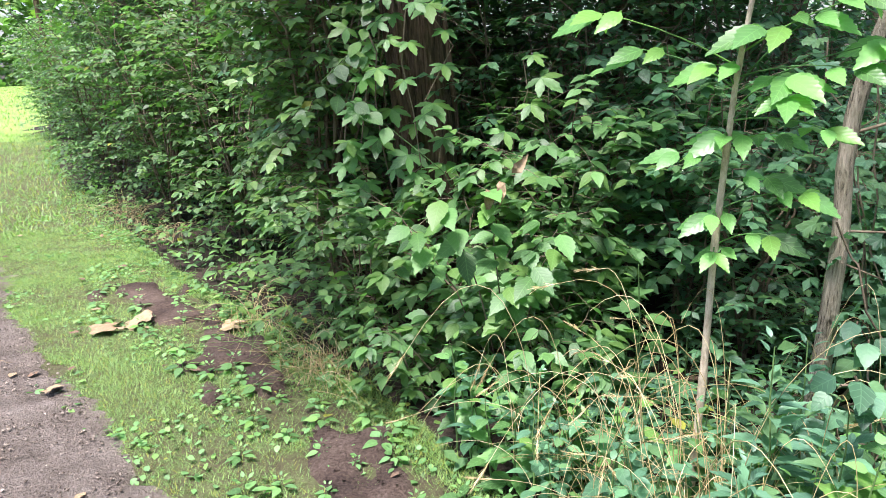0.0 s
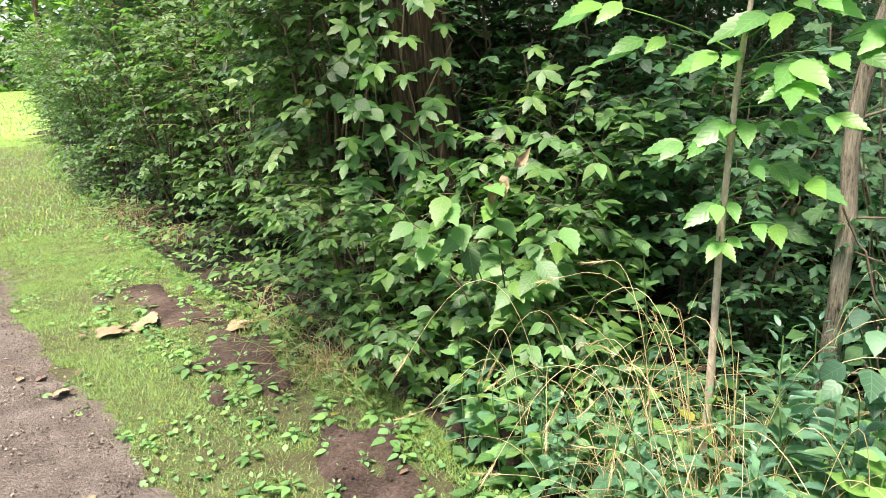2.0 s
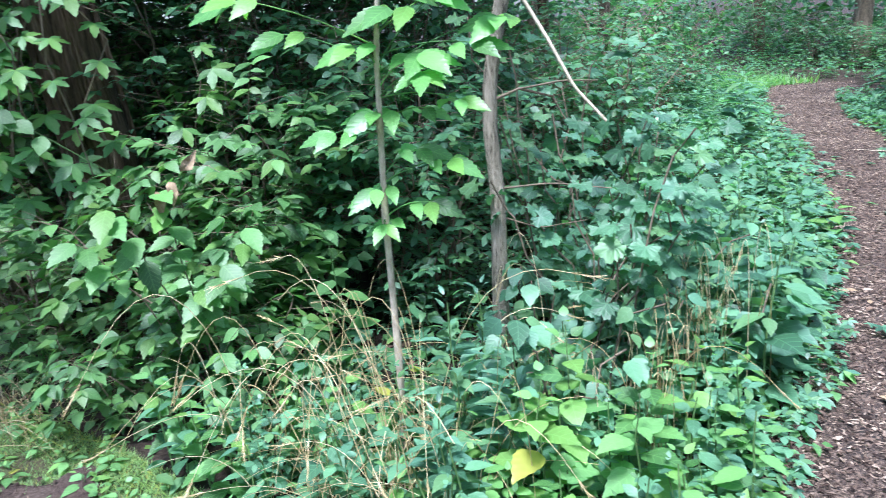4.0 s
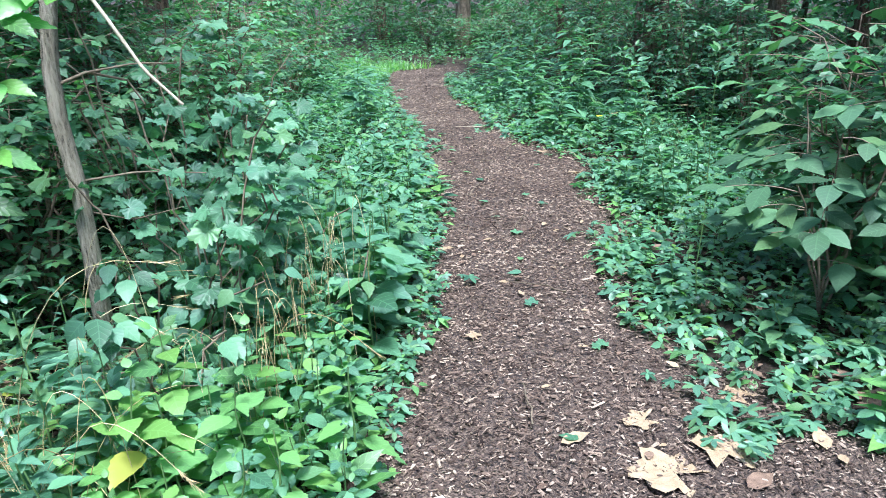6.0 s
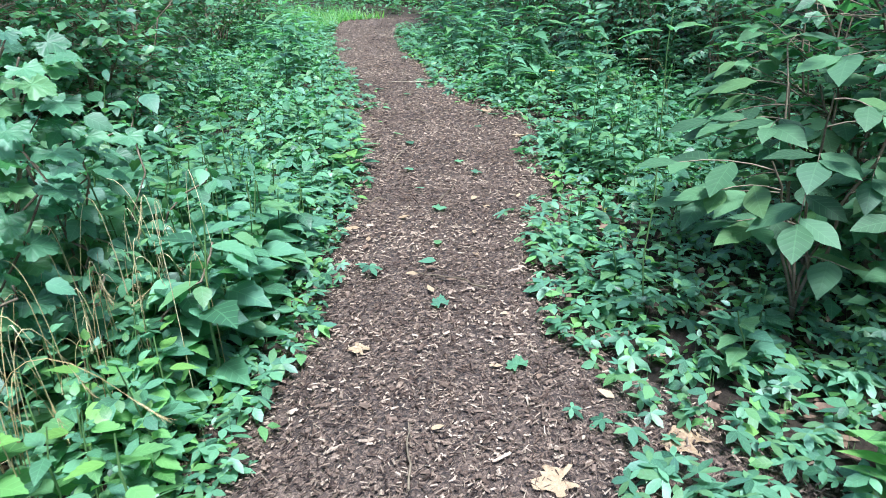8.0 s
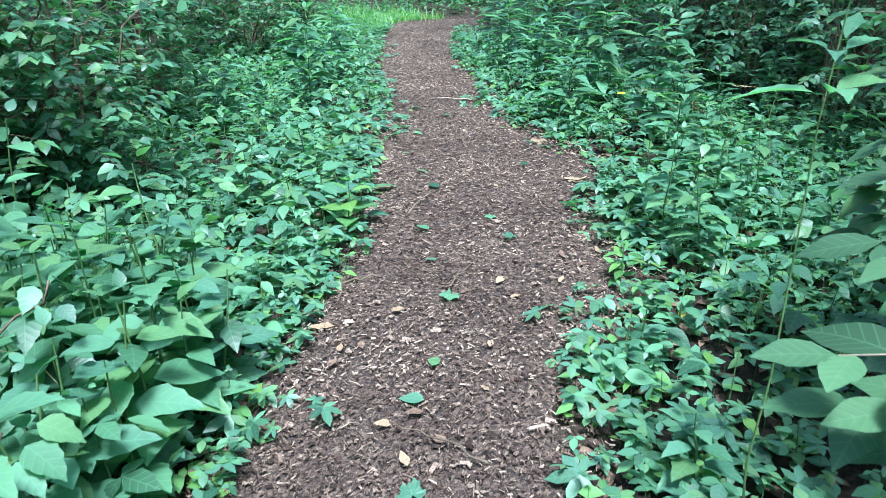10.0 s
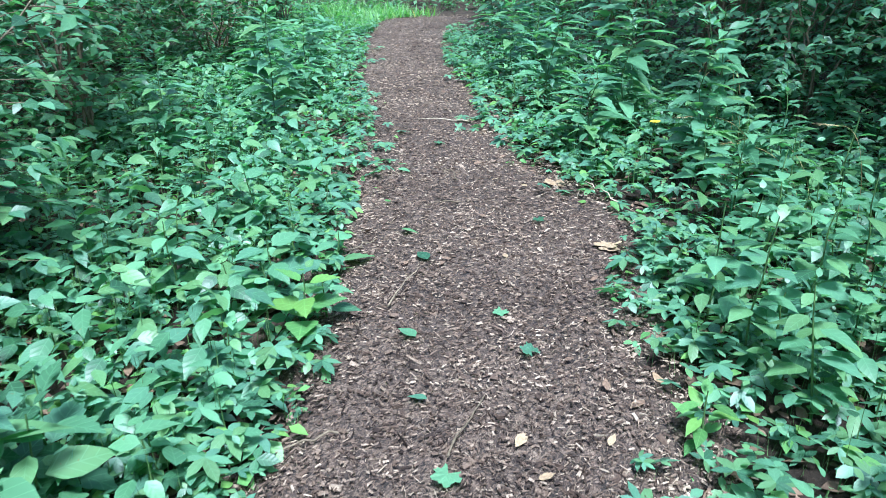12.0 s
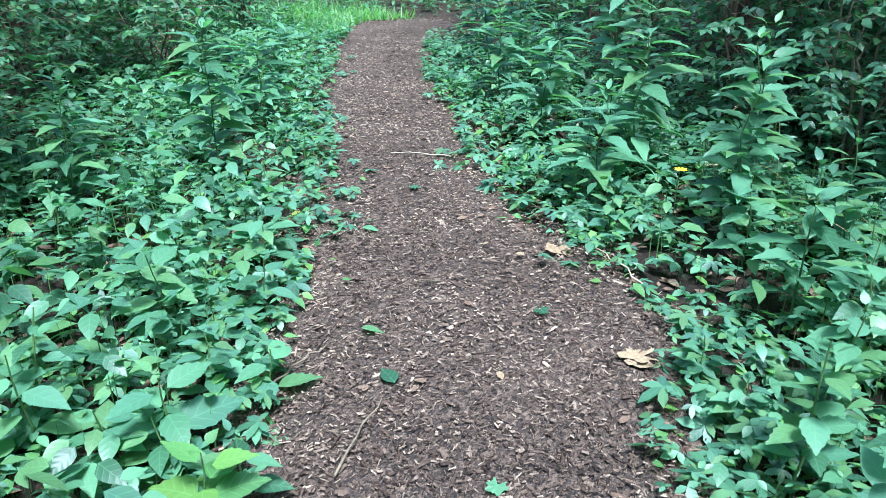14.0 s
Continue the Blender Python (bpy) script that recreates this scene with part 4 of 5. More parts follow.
# the spicebushes with large soft leaves in level tiers
L_SPICE, L_SPICE_SMALL = one_leaf(leaf_shape(8, 0.6, 0.52, 0.1, 0.14, curl=0.012), M_SPICE), one_leaf(leaf_shape(7, 0.62, 0.45, 0.1, 0.25), M_SPICE)
for x, y, h, sd_, rd, stems in ((3.96, 0.4, 1.22, 371, 0.42, 7), (4.0, -0.2, 1.25, 372, 0.45, 6), (4.4, 0.45, 1.5, 373, 0.55, 7), (4.5, -0.35, 1.55, 374, 0.6, 6)):
    sp = thing("spicebush", x, y, 0, "bush with large soft pale green leaves in tiers", "bush", "spicebushes")
    rb = np.random.default_rng(sd_)
    for k in range(stems):
        az = 6.283 * k / stems + rb.normal(0, 0.25) + 2.6
        out, up = rd * rb.uniform(0.35, 1), h * (0.55 + 0.45 * ((k * 3) % stems + 1) / stems)
        line = bend((0, 0, -0.05), np.array((math.cos(az) * out, math.sin(az) * out, up)), 0.06, 8, 0.015, rb)
        wood = Buf()
        wood.tube(line, np.linspace(0.008, 0.003, 8), 5)
        part("stem", wood, M_TWIG, sp, "thin brown stem")
        for s in np.linspace(0.45, 1, 5) + rb.normal(0, 0.04, 5):
            p = along(line, min(s, 1.0))
            a2 = az + rb.normal(0, 0.85)
            d = np.array((math.cos(a2), math.sin(a2), rb.uniform(-0.2, 0.2)))
            L = rb.uniform(0.16, 0.36)
            tw = bend(p, p + d * L, 0.02, 5)
            twb = Buf()
            twb.tube(tw, np.linspace(0.003, 0.0015, 5), 4)
            part("twig", twb, M_TWIG, sp)
            side = np.array((-d[1], d[0], 0))
            for q, sg in ((0.45, 1), (0.7, -1), (0.92, 1), (1.0, 0)):
                D = d * (0.55 if sg else 1) + sg * side * 0.85 + rb.normal(0, 0.12, 3) + (0, 0, -0.15)
                part("leaf", (L_SPICE, L_SPICE_SMALL)[int(rb.uniform() < 0.35)], None, sp, at=aim(along(tw, q), D, np.array((-0.18, 0.1, 1)) + rb.normal(0, 0.16, 3), rb.uniform(0.1, 0.185)))

g_mesh, low_mesh = one_leaf(GRAPE, M_BROAD), one_leaf(leaf_shape(9, 0.72, 0.36, 0.12, 0.28, teeth=0.04), M_BROAD)
# bramble with lobed leaves between the slim tree and the path
for x, y, h, sd_ in ((1.75, 2.15, 1.2, 381), (2.1, 2.6, 1.25, 382), (1.45, 2.0, 0.75, 383), (2.0, 3.0, 1.6, 384), (2.35, 2.45, 0.95, 385), (1.72, 2.3, 1.4, 386), (2.08, 1.98, 0.6, 387)):
    vn = thing("wild_grape", x, y, 0, "scrambling vine with lobed toothed leaves", "vine", "wild grape vines")
    rb = np.random.default_rng(sd_)
    wood = Buf()
    for k in range(6):
        az = rb.uniform(0, 6.28)
        line = bend((0, 0, -0.03), (math.cos(az) * 0.35, math.sin(az) * 0.35, h * rb.uniform(0.6, 1.05)), 0.12, 8, 0.03, rb)
        wood = Buf()
        wood.tube(line, 0.004, 5)
        for s in np.linspace(0.2, 1, 12):
            a2 = rb.uniform(0, 6.28)
            d = np.array((math.cos(a2) * 0.9 + 0.1, math.sin(a2) * 0.9 - 0.45, -0.45))
            p = along(line, s) + np.array((d[0], d[1], 0.3)) * 0.06
            part("leaf", g_mesh if h > 1.1 else low_mesh, None, vn, at=aim(p, d, np.array((0.0, -0.4, 1.0)) + rb.normal(0, 0.2, 3), rb.uniform(0.08, 0.145) * (1.0 if h > 1.1 else 0.75)))
        part("stem", wood, M_TWIG, vn, "woody vine stem")

# Virginia creeper that hangs on the stout trunk
L_FIVE = one_leaf(FIVE_BIG, M_FRESH)
cr = thing("virginia_creeper", 0.0, 4.2, 0, "climbing creeper with five-part leaves on the trunk", "vine")
rb = np.random.default_rng(390)
wood = Buf()
for k in range(7):
    x0 = rb.uniform(-0.55, 0.25)
    wood = Buf()
    line = bend((x0, 0, -0.03), (x0 + rb.normal(-0.05, 0.15), rb.uniform(-0.35, 0), rb.uniform(1.5, 2.3)), 0, 9, 0.05, rb)
    wood.tube(line, 0.004, 5)
    for s in np.linspace(0.3, 1, 9):
        p = along(line, s)
        d = np.array((rb.normal(0, 0.7), -0.8, -0.45))
        q = p + np.array((d[0] * 0.5, -0.5, 0.25)) * 0.12
        wood.tube(np.array([p, q]), 0.0018, 3)
        part("leaf", L_FIVE, None, cr, at=aim(q, d, np.array((0, -0.7, 0.8)) + rb.normal(0, 0.2, 3), rb.uniform(0.16, 0.26)))
    part("stem", wood, M_TWIG, cr, "thin climbing stem")
L_PALE = one_leaf(ROUND, M_SHRUB)
bind = thing("bindweed", -0.5, 4.05, 0, "twining vine with pale heart-shaped leaves", "vine")
wood = Buf()
line = along([(0.75, 0.3, -0.03), (0.55, -0.2, 1.0), (0.15, -0.2, 1.35), (-0.12, -0.25, 1.52), (0.1, -0.2, 1.72), (0.2, -0.15, 1.95), (0.1, -0.1, 2.2)], np.linspace(0, 1, 40))
wood.tube(line, 0.003, 5)
for s in np.linspace(0.3, 1, 16):
    p = along(line, s)
    part("leaf", L_PALE, None, bind, at=aim(p, (rb.normal(0, 0.7), -0.6, -0.6), np.array((0, -0.7, 0.7)) + rb.normal(0, 0.25, 3), rb.uniform(0.075, 0.115)))
part("stem", wood, M_STEM, bind)

# ---- herb layer, many alike ----
def beside_path(P):
    m, l = sdist(P, MULCH), sdist(P, LAWN)
    open_spot = np.hypot((P[:, 0] - 6.72) / 1.4, P[:, 1] - 3.1) > 0.3
    return np.where((m > 0.1) & (l > 0.15) & open_spot, np.exp(-np.maximum(m - 1.2, 0) / 1.2), 0)


def thin(P, gap, most):
    out = []
    for p in P:
        if all((p[0] - g[0]) ** 2 + (p[1] - g[1]) ** 2 > gap * gap for g in out):
            out.append(p)
            if len(out) >= most:
                break
    return out


def colony(name, label, group, count, seed, mats, shape, sizes, gap, box, weight, **kw):
    kinds = [herb(name, 0, 0, label, "plant", group, mats[k % len(mats)], shape[k % len(shape)] if isinstance(shape, list) else shape, seed + k, sizes[k][0], sizes[k][1], sizes[k][2], **kw) for k in range(len(sizes))]
    places = thin(scatter(count * 40, box, weight, seed), gap, count)
    r = np.random.default_rng(seed)
    for k, (x, y) in enumerate(places):
        m = pose(x, y, 0, r.normal(0, 5), r.normal(0, 5), r.uniform(0, 360)) @ Matrix.Scale(r.uniform(0.75, 1.2), 4)
        if k < len(kinds):
            kinds[k].matrix_basis = m
        else:
            copy_thing(kinds[k % len(kinds)], m)


WOODBOX = (0.3, -1.5, 14, 14)
colony("wood_nettle", "knee-high herb with toothed opposite leaves", "herb layer of the wood", 290, 400, [M_HERB, M_BROAD], [leaf_shape(6, 0.55, 0.4, 0.3, 0.3, teeth=0.06), OVAL, THREE], [(0.45, 8, 0.1), (0.34, 7, 0.09), (0.55, 9, 0.1), (0.4, 7, 0.12)], 0.17, WOODBOX, lambda P: beside_path(P) * np.clip((sdist(P, MULCH) - 0.1) / np.where(right_side(P), 0.4, 1.1), 0.02, 1))
colony("white_avens", "low herb with rounded leaves in the shade", "low herbs of the wood", 290, 420, [M_HERB, M_CREEP, M_BROAD], [OVAL, leaf_shape(6, 0.6, 0.4, 0.2, 0.25, teeth=0.06), THREE], [(0.2, 5, 0.08), (0.24, 6, 0.09), (0.16, 5, 0.075), (0.22, 5, 0.11)], 0.13, (0.3, -1.5, 10, 9), beside_path, per=3, rise=0.25)
colony("goldenrod", "upright leafy stalk with narrow leaves", "goldenrod stalks", 45, 440, [M_HERB, M_BROAD], [LANCE, leaf_shape(7, 0.42, 0.42, 0.15, 0.3, teeth=0.05), LANCE], [(0.8, 12, 0.15), (0.65, 10, 0.15), (0.95, 13, 0.16)], 0.3, WOODBOX, lambda P: beside_path(P) * (sdist(P, MULCH) > 0.55) * (P[:, 0] > 3.2), per=3, rise=0.4)
nook = [(0.05, 2.5), (0.45, 1.95), (0.9, 1.35), (1.5, 1.15), (2.1, 1.75), (2.6, 2.1), (2.4, 2.7), (1.6, 2.3), (0.9, 2.4), (0.65, 3.0), (0.0, 3.0)]
colony("jewelweed", "soft-stemmed herb with pale oval leaves", "herbs in the corner of the path", 150, 460, [M_BROAD, M_HERB, M_FRESH], [OVAL, THREE, TOOTH], [(0.42, 7, 0.09), (0.5, 8, 0.11), (0.36, 7, 0.09)], 0.09, (-0.1, 1.0, 2.8, 3.1), lambda P: (sdist(P, nook) < 0) * 1.0, rise=0.1)

bank = [(1.95, 1.75), (2.6, 2.0), (3.15, 2.4), (3.3, 2.9), (3.0, 3.2), (2.4, 2.8), (1.7, 2.5)]
colony("wild_ginger", "leafy herb with broad toothed leaves on the bank", "herbs on the bank of the path", 120, 480, [M_HERB, M_BROAD, M_HERB], [leaf_shape(8, 0.62, 0.38, 0.15, 0.25, teeth=0.05), OVAL, THREE, leaf_shape(8, 0.66, 0.36, 0.12, 0.3, teeth=0.05)], [(0.5, 6, 0.13), (0.42, 5, 0.14), (0.5, 6, 0.18), (0.55, 6, 0.13)], 0.095, (1.6, 1.7, 4.3, 3.7), lambda P: (sdist(P, bank) < 0) * 1.0, rise=0.05)

slope = [(2.2, 2.1), (2.9, 2.4), (3.2, 2.8), (3.3, 3.9), (2.6, 3.6), (1.9, 2.9)]
colony("wild_sarsaparilla", "herb with spreading compound leaves on the bank", "herbs on the bank of the path", 90, 490, [M_HERB, M_BROAD], [THREE, FIVE, OVAL], [(0.5, 5, 0.2), (0.4, 5, 0.2), (0.6, 7, 0.15)], 0.13, (1.8, 2.0, 3.7, 4.0), lambda P: (sdist(P, slope) < 0) * 1.0, rise=0.1)

# ---- ground cover ----
def cover(name, label, shape, mat, count, box, weight, size, seed, high=(0.03, 0.12)):
    P2 = scatter(count, box, weight, seed)
    r = np.random.default_rng(seed)
    n = len(P2)
    z = r.uniform(*high, n)
    P = np.column_stack((P2, z))
    a = r.uniform(0, 6.28, n)
    f, s = Buf(), Buf()
    D = np.column_stack((np.cos(a), np.sin(a), r.normal(-0.1, 0.15, n)))
    f.spread(shape, P, D, np.array((0, 0, 1)) + r.normal(0, 0.26, (n, 3)), r.uniform(size[0], size[1], n))
    ob = tagged(part(name, f, mat), label, "ground cover", kind="stuff")
    s.spread((np.array([(-0.012, 0, 0), (0.012, 0, 0), (0.0, 1, 0)]), np.array([(0, 1, 2)]), np.array([(0, 0), (1, 0), (0.5, 1.0)])), np.column_stack((P2 - D[:, :2] * 0.02, np.full(n, -0.005))), P - np.column_stack((P2 - D[:, :2] * 0.02, np.full(n, -0.005))), D, z + 0.01)
    part("stalks", s, M_STEM, ob, kind="stuff")


def edge_weight(P):
    m, l = sdist(P, MULCH), sdist(P, LAWN)
    return np.where((m > -0.05) & (l > 0.05), np.exp(-np.maximum(m - 1.6, 0) / 0.8), 0) * np.clip(0.8 + 0.6 * wave(P, 0.6, 77), 0.35, 1)


cover("creeper_carpet", "carpet of five-leaflet creeper on the soil", FIVE, M_CREEP, 40000, (0.5, -1.5, 10.5, 10), lambda P: edge_weight(P) * np.where(right_side(P), 0.55, 0.42) * np.where((P[:, 0] < 3.6) & (P[:, 1] < 0.9), 0.45, 1), (0.08, 0.16), 501)
cover("edge_creeper", "creeper runners reaching over the edge of the wood chips", FIVE, M_CREEP, 9000, (1.4, -0.9, 9, 8), lambda P: np.exp(-((sdist(P, MULCH) + 0.12) / 0.12) ** 2) * np.clip(0.9 * wave(P, 0.35, 78) - 0.1, 0, 1), (0.07, 0.14), 507, (0.045, 0.09))
cover("mouth_creeper", "creeper patches at the mouth of the path", FIVE, M_CREEP, 520, (2.4, -0.5, 3.6, 1.2), lambda P: np.clip(np.exp(-((P[:, 0] - 2.78) ** 2 + (P[:, 1] - 0.36) ** 2) / 0.03) + np.exp(-((P[:, 0] - 3.12) ** 2 + (P[:, 1] - 0.2) ** 2) / 0.02) + np.exp(-((P[:, 0] - 2.95) ** 2 + (P[:, 1] - 0.0) ** 2) / 0.02), 0, 1), (0.09, 0.16), 508, (0.045, 0.1))
cover("edge_seedlings", "small light green seedlings on the edge of the wood chips", OVAL_MID, M_FRESH, 6000, (1.4, -0.9, 8, 7), lambda P: np.exp(-((sdist(P, MULCH) + 0.05) / 0.12) ** 2) * np.clip(0.9 * wave(P, 0.25, 79) - 0.25, 0, 1), (0.03, 0.07), 509, (0.045, 0.08))
cover("creeper_patch", "clumps of large five-leaflet creeper beside the chips", FIVE, M_CREEP, 1300, (3.2, 1.6, 6.2, 3.6), lambda P: np.clip(sum(np.exp(-((P[:, 0] - x) ** 2 + (P[:, 1] - y) ** 2) / 0.035) for x, y in ((4.95, 2.12), (5.3, 2.42), (3.58, 2.75), (3.95, 3.0), (5.9, 2.75), (4.3, 1.75))), 0, 1) * (sdist(P, MULCH) > 0.08), (0.11, 0.18), 511, (0.06, 0.16))
cover("avens_carpet", "knee-low broad leaves filling the bank", OVAL, M_HERB, 30000, (2.6, 0.8, 9.5, 10), lambda P: edge_weight(P) * np.clip((sdist(P, MULCH) - 0.08) / 0.2, 0, 1) * np.where(right_side(P), 0.22, 0.5) * (P[:, 0] + P[:, 1] > 5.2), (0.045, 0.125), 510, (0.1, 0.3))
cover("strawberry_carpet", "low three-part leaves covering the shaded ground", THREE, M_HERB, 70000, (0.3, -1.5, 11, 11), lambda P: edge_weight(P) * 0.45, (0.05, 0.12), 502, (0.02, 0.16))
cover("seedling_carpet", "scatter of small round seedlings", OVAL_MID, M_FRESH, 60000, (0.3, -1.5, 9, 8.5), lambda P: edge_weight(P) * 0.34, (0.04, 0.08), 503, (0.01, 0.1))
cover("wood_carpet", "leafy ground cover deeper in the wood", OVAL_LOW, M_UNDER, 28000, (-4, -4, 18, 16), lambda P: np.where((sdist(P, MULCH) > 0.8) & (sdist(P, LAWN) > 0.5), 0.75, 0), (0.07, 0.14), 504, (0.03, 0.35))
cover("hedge_foot", "low leaves at the foot of the hedge", OVAL_MID, M_HEDGE, 22000, (-9, 2, 1, 15), lambda P: np.exp(-np.maximum(np.abs(sdist(P, LAWN) - 0.25) - 0.2, 0) / 0.12) * (P[:, 0] < 0.6 - 0.0 * P[:, 1]) * np.clip((P[:, 1] - 2.9) / 0.8, 0.15, 1), (0.05, 0.1), 505, (0.02, 0.22))

cover("leaf_litter", "brown dead leaves strewn on the soil", leaf_shape(3, 0.5, 0.45, 0.5, -0.2), M_DEADB, 16000, (-1, -2, 10, 10), lambda P: np.where((sdist(P, MULCH) > -0.15) & (sdist(P, LAWN) > 0.1), np.exp(-np.maximum(sdist(P, MULCH) - 1.0, 0) / 1.0), 0) * 0.8, (0.04, 0.09), 506, (0.004, 0.02))

# ---- grass of the verge ----
BLADE = (np.array([(-0.02, 0, 0), (0.02, 0, 0), (-0.016, 0.5, -0.04), (0.016, 0.5, -0.04), (0, 1, -0.2)]), np.array([(0, 1, 3), (0, 3, 2), (2, 3, 4)]), np.array([(0, 0), (1, 0), (0, 0.5), (1, 0.5), (0.5, 1.0)]))


def grass(name, label, count, box, weight, size, seed, mat, wide=1.0, lean=0.55):
    P2 = scatter(count, box, weight, seed)
    r = np.random.default_rng(seed)
    n = len(P2)
    a = r.uniform(0, 6.28, n)
    D = np.column_stack((np.cos(a) * lean, np.sin(a) * lean, r.uniform(0.4, 1.2, n)))
    V = BLADE[0] * (wide, 1, 1)
    f = Buf()
    f.spread((V, BLADE[1], BLADE[2]), np.column_stack((P2, np.zeros(n))), D, np.column_stack((-np.cos(a), -np.sin(a), np.full(n, 0.6))), r.uniform(*size, n))
    return tagged(part(name, f, mat), label, "grass", kind="stuff")


def verge(P):
    w = np.where((sdist(P, LAWN) < 0.1) & (sdist(P, TRACK) > -0.12 + 0.1 * wave(P, 0.3, 61)), 1.0, 0.0)
    w = w * np.clip(0.75 + 0.5 * wave(P, 0.55, 62), 0.45, 1) * np.where(sdist(P, SOIL) + 0.2 * wave(P, 0.25, 63) < -0.03, 0.2, 1)
    return w * np.clip(6.5 / np.maximum(P[:, 1], 1), 0, 1) ** 1.5


grass("verge_grass", "short patchy grass of the verge", 260000, (-8, 1.2, 1.2, 13), verge, (0.015, 0.055), 601, M_GRASS, 1.5, 0.8)
grass("far_grass", "mown grass of the open lawn", 30000, (-45, 19, -8, 75), lambda P: np.where(sdist(P, LAWN) < 0, 0.8, 0), (0.1, 0.2), 602, M_GRASS, 5.0)
grass("clearing_grass", "bright grass at the far bend of the path", 16000, (8.5, 8.6, 15, 14), lambda P: np.where((sdist(P, MULCH) > 0.0) & (sdist(P, MULCH) < 2.2) & (np.hypot(P[:, 0] - 12, P[:, 1] - 10.4) < 2.6) & ((P[:, 1] > P[:, 0] * 0.3 + 6.0)) & (P[:, 0] < 12.0), 1.0, 0), (0.12, 0.3), 603, M_FRESH, 2.0)
cover("clover", "clover and plantain among the grass", ROUND, M_WEED, 90000, (-7, 1.5, 0.8, 10), lambda P: verge(P) * np.clip(0.25 + 0.8 * wave(P, 0.4, 66), 0, 1), (0.018, 0.045), 604, (0.008, 0.04))

BLADE = (np.array([(-0.03, 0, 0), (0.03, 0, 0), (0, 1, -0.1)]), np.array([(0, 1, 2)]), np.array([(0, 0), (1, 0), (0.5, 1.0)]))
grass("short_grass", "fine short grass close to the soil", 1300000, (-4.6, 1.4, 0.6, 7.4), verge, (0.012, 0.045), 605, M_GRASS, 1.4, 0.9)

grass("verge_grass_beyond", "grass of the verge farther along the hedge", 90000, (-12, 7, -2, 19), lambda P: np.where((sdist(P, LAWN) < 0.1) & (sdist(P, TRACK) > 0.0), np.clip(0.75 + 0.4 * wave(P, 0.8, 64), 0.4, 1), 0), (0.05, 0.12), 606, M_GRASS, 1.8, 0.8)

# weeds on the bare soil strip
rw = np.random.default_rng(610)
weed = herb("plantain", -0.3, 2.75, "small rosette weed on bare soil", "plant", "weeds of the verge", M_WEED, OVAL, 611, 0.07, 3, 0.085, per=5, low=0.2, rise=0.05, thick=0.003)
for x, y in thin(scatter(900, (-2.6, 1.7, 0.4, 5.2), lambda P: (sdist(P, SOIL) < 0.25) * 1.0, 612), 0.13, 80):
    copy_thing(weed, pose(x, y, 0.01, 0, 0, rw.uniform(0, 360)) @ Matrix.Scale(rw.uniform(0.45, 1.05), 4))

# ---- dry grasses ----
def rye(name, x, y, label, count, seed, h=(0.55, 0.95), reach=0.42, heads=0.55, az0=None, mat=M_STRAW, joined_up=False):
    """A tuft of straw stalks that arch over, some with a bristly ear."""
    ob = thing(name, x, y, 0, label, "grass", "dry grass tufts")
    r = np.random.default_rng(seed)
    st = Buf()
    for k in range(count):
        a = r.uniform(0, 6.28) if az0 is None else az0 + r.normal(0, 0.8)
        H, R_ = r.uniform(*h) * r.uniform(0.5, 1.1), reach * r.uniform(0.3, 1.4)
        o = r.normal(0, 0.09, 2)
        t = np.linspace(0, 1, 13)
        pts = np.column_stack((o[0] + math.cos(a) * R_ * t ** 1.8, o[1] + math.sin(a) * R_ * t ** 1.8, H * np.sin(t * r.uniform(1.5, 2.5)) - 0.01))
        if joined_up:
            st.tube(pts, np.linspace(0.0016, 0.0007, 13), 3)
            continue
        b = Buf()
        b.tube(pts, np.linspace(0.0018, 0.0009, 13), 3)
        stalk = part("stalk", b, mat, ob)
        if r.uniform() < heads:
            d = unit(pts[-1] - pts[-2])
            n, ear = 46, Buf()
            q = pts[-1] + d * np.linspace(-0.01, 0.085, n)[:, None]
            ear.spread((np.array([(-0.03, 0, 0), (0.03, 0, 0), (0, 1, 0)]), np.array([(0, 1, 2)]), np.array([(0, 0), (1, 0), (0.5, 1.0)])), q, d + r.normal(0, 0.17, (n, 3)), r.normal(0, 1, (n, 3)), r.uniform(0.02, 0.045, n))
            part("ear", ear, M_STRAW, stalk, "bristly seed ear", kind="stuff")
    if joined_up:
        part("blades", st, mat, ob, kind="stuff")
    return ob


for k, (x, y, c, a) in enumerate(((0.6, 2.1, 15, 3.0), (0.8, 2.0, 15, 2.6), (0.4, 2.4, 9, 3.4), (0.95, 1.8, 10, -1.2), (1.05, 2.2, 9, None), (1.3, 2.2, 7, None), (0.25, 2.55, 6, 3.6), (1.6, 1.65, 6, None), (0.7, 1.65, 10, 2.4), (2.0, 2.0, 6, 2.4), (2.5, 2.3, 4, 2.2), (6.65, 2.2, 3, 2.2), (7.6, 3.0, 3, 2.6))):
    rye("wild_rye", x, y, "dry straw-coloured wild rye with bristly ears", c, 620 + k, az0=a)
for k, (x, y) in enumerate(((-0.75, 3.55), (-0.95, 3.85), (-0.6, 3.4), (-1.2, 4.2), (-0.45, 3.2), (-3.2, 7.3), (-3.6, 7.9), (-4.2, 8.7), (-2.7, 6.6))):
    rye("dry_grass", x, y, "flattened dry grass at the foot of the bushes", 50, 640 + k, (0.1, 0.3), 0.42, 0.0, mat=(M_STRAW, M_GRASS)[k % 3 == 1], joined_up=True)
for k, (x, y) in enumerate(((0.62, 2.05), (0.85, 1.95), (0.5, 2.3), (1.0, 2.15), (0.75, 1.75), (1.2, 1.95))):
    rye("dry_grass", x, y, "tangle of broken straw among the rye", 30, 680 + k, (0.2, 0.5), 0.35, 0.0, joined_up=True)
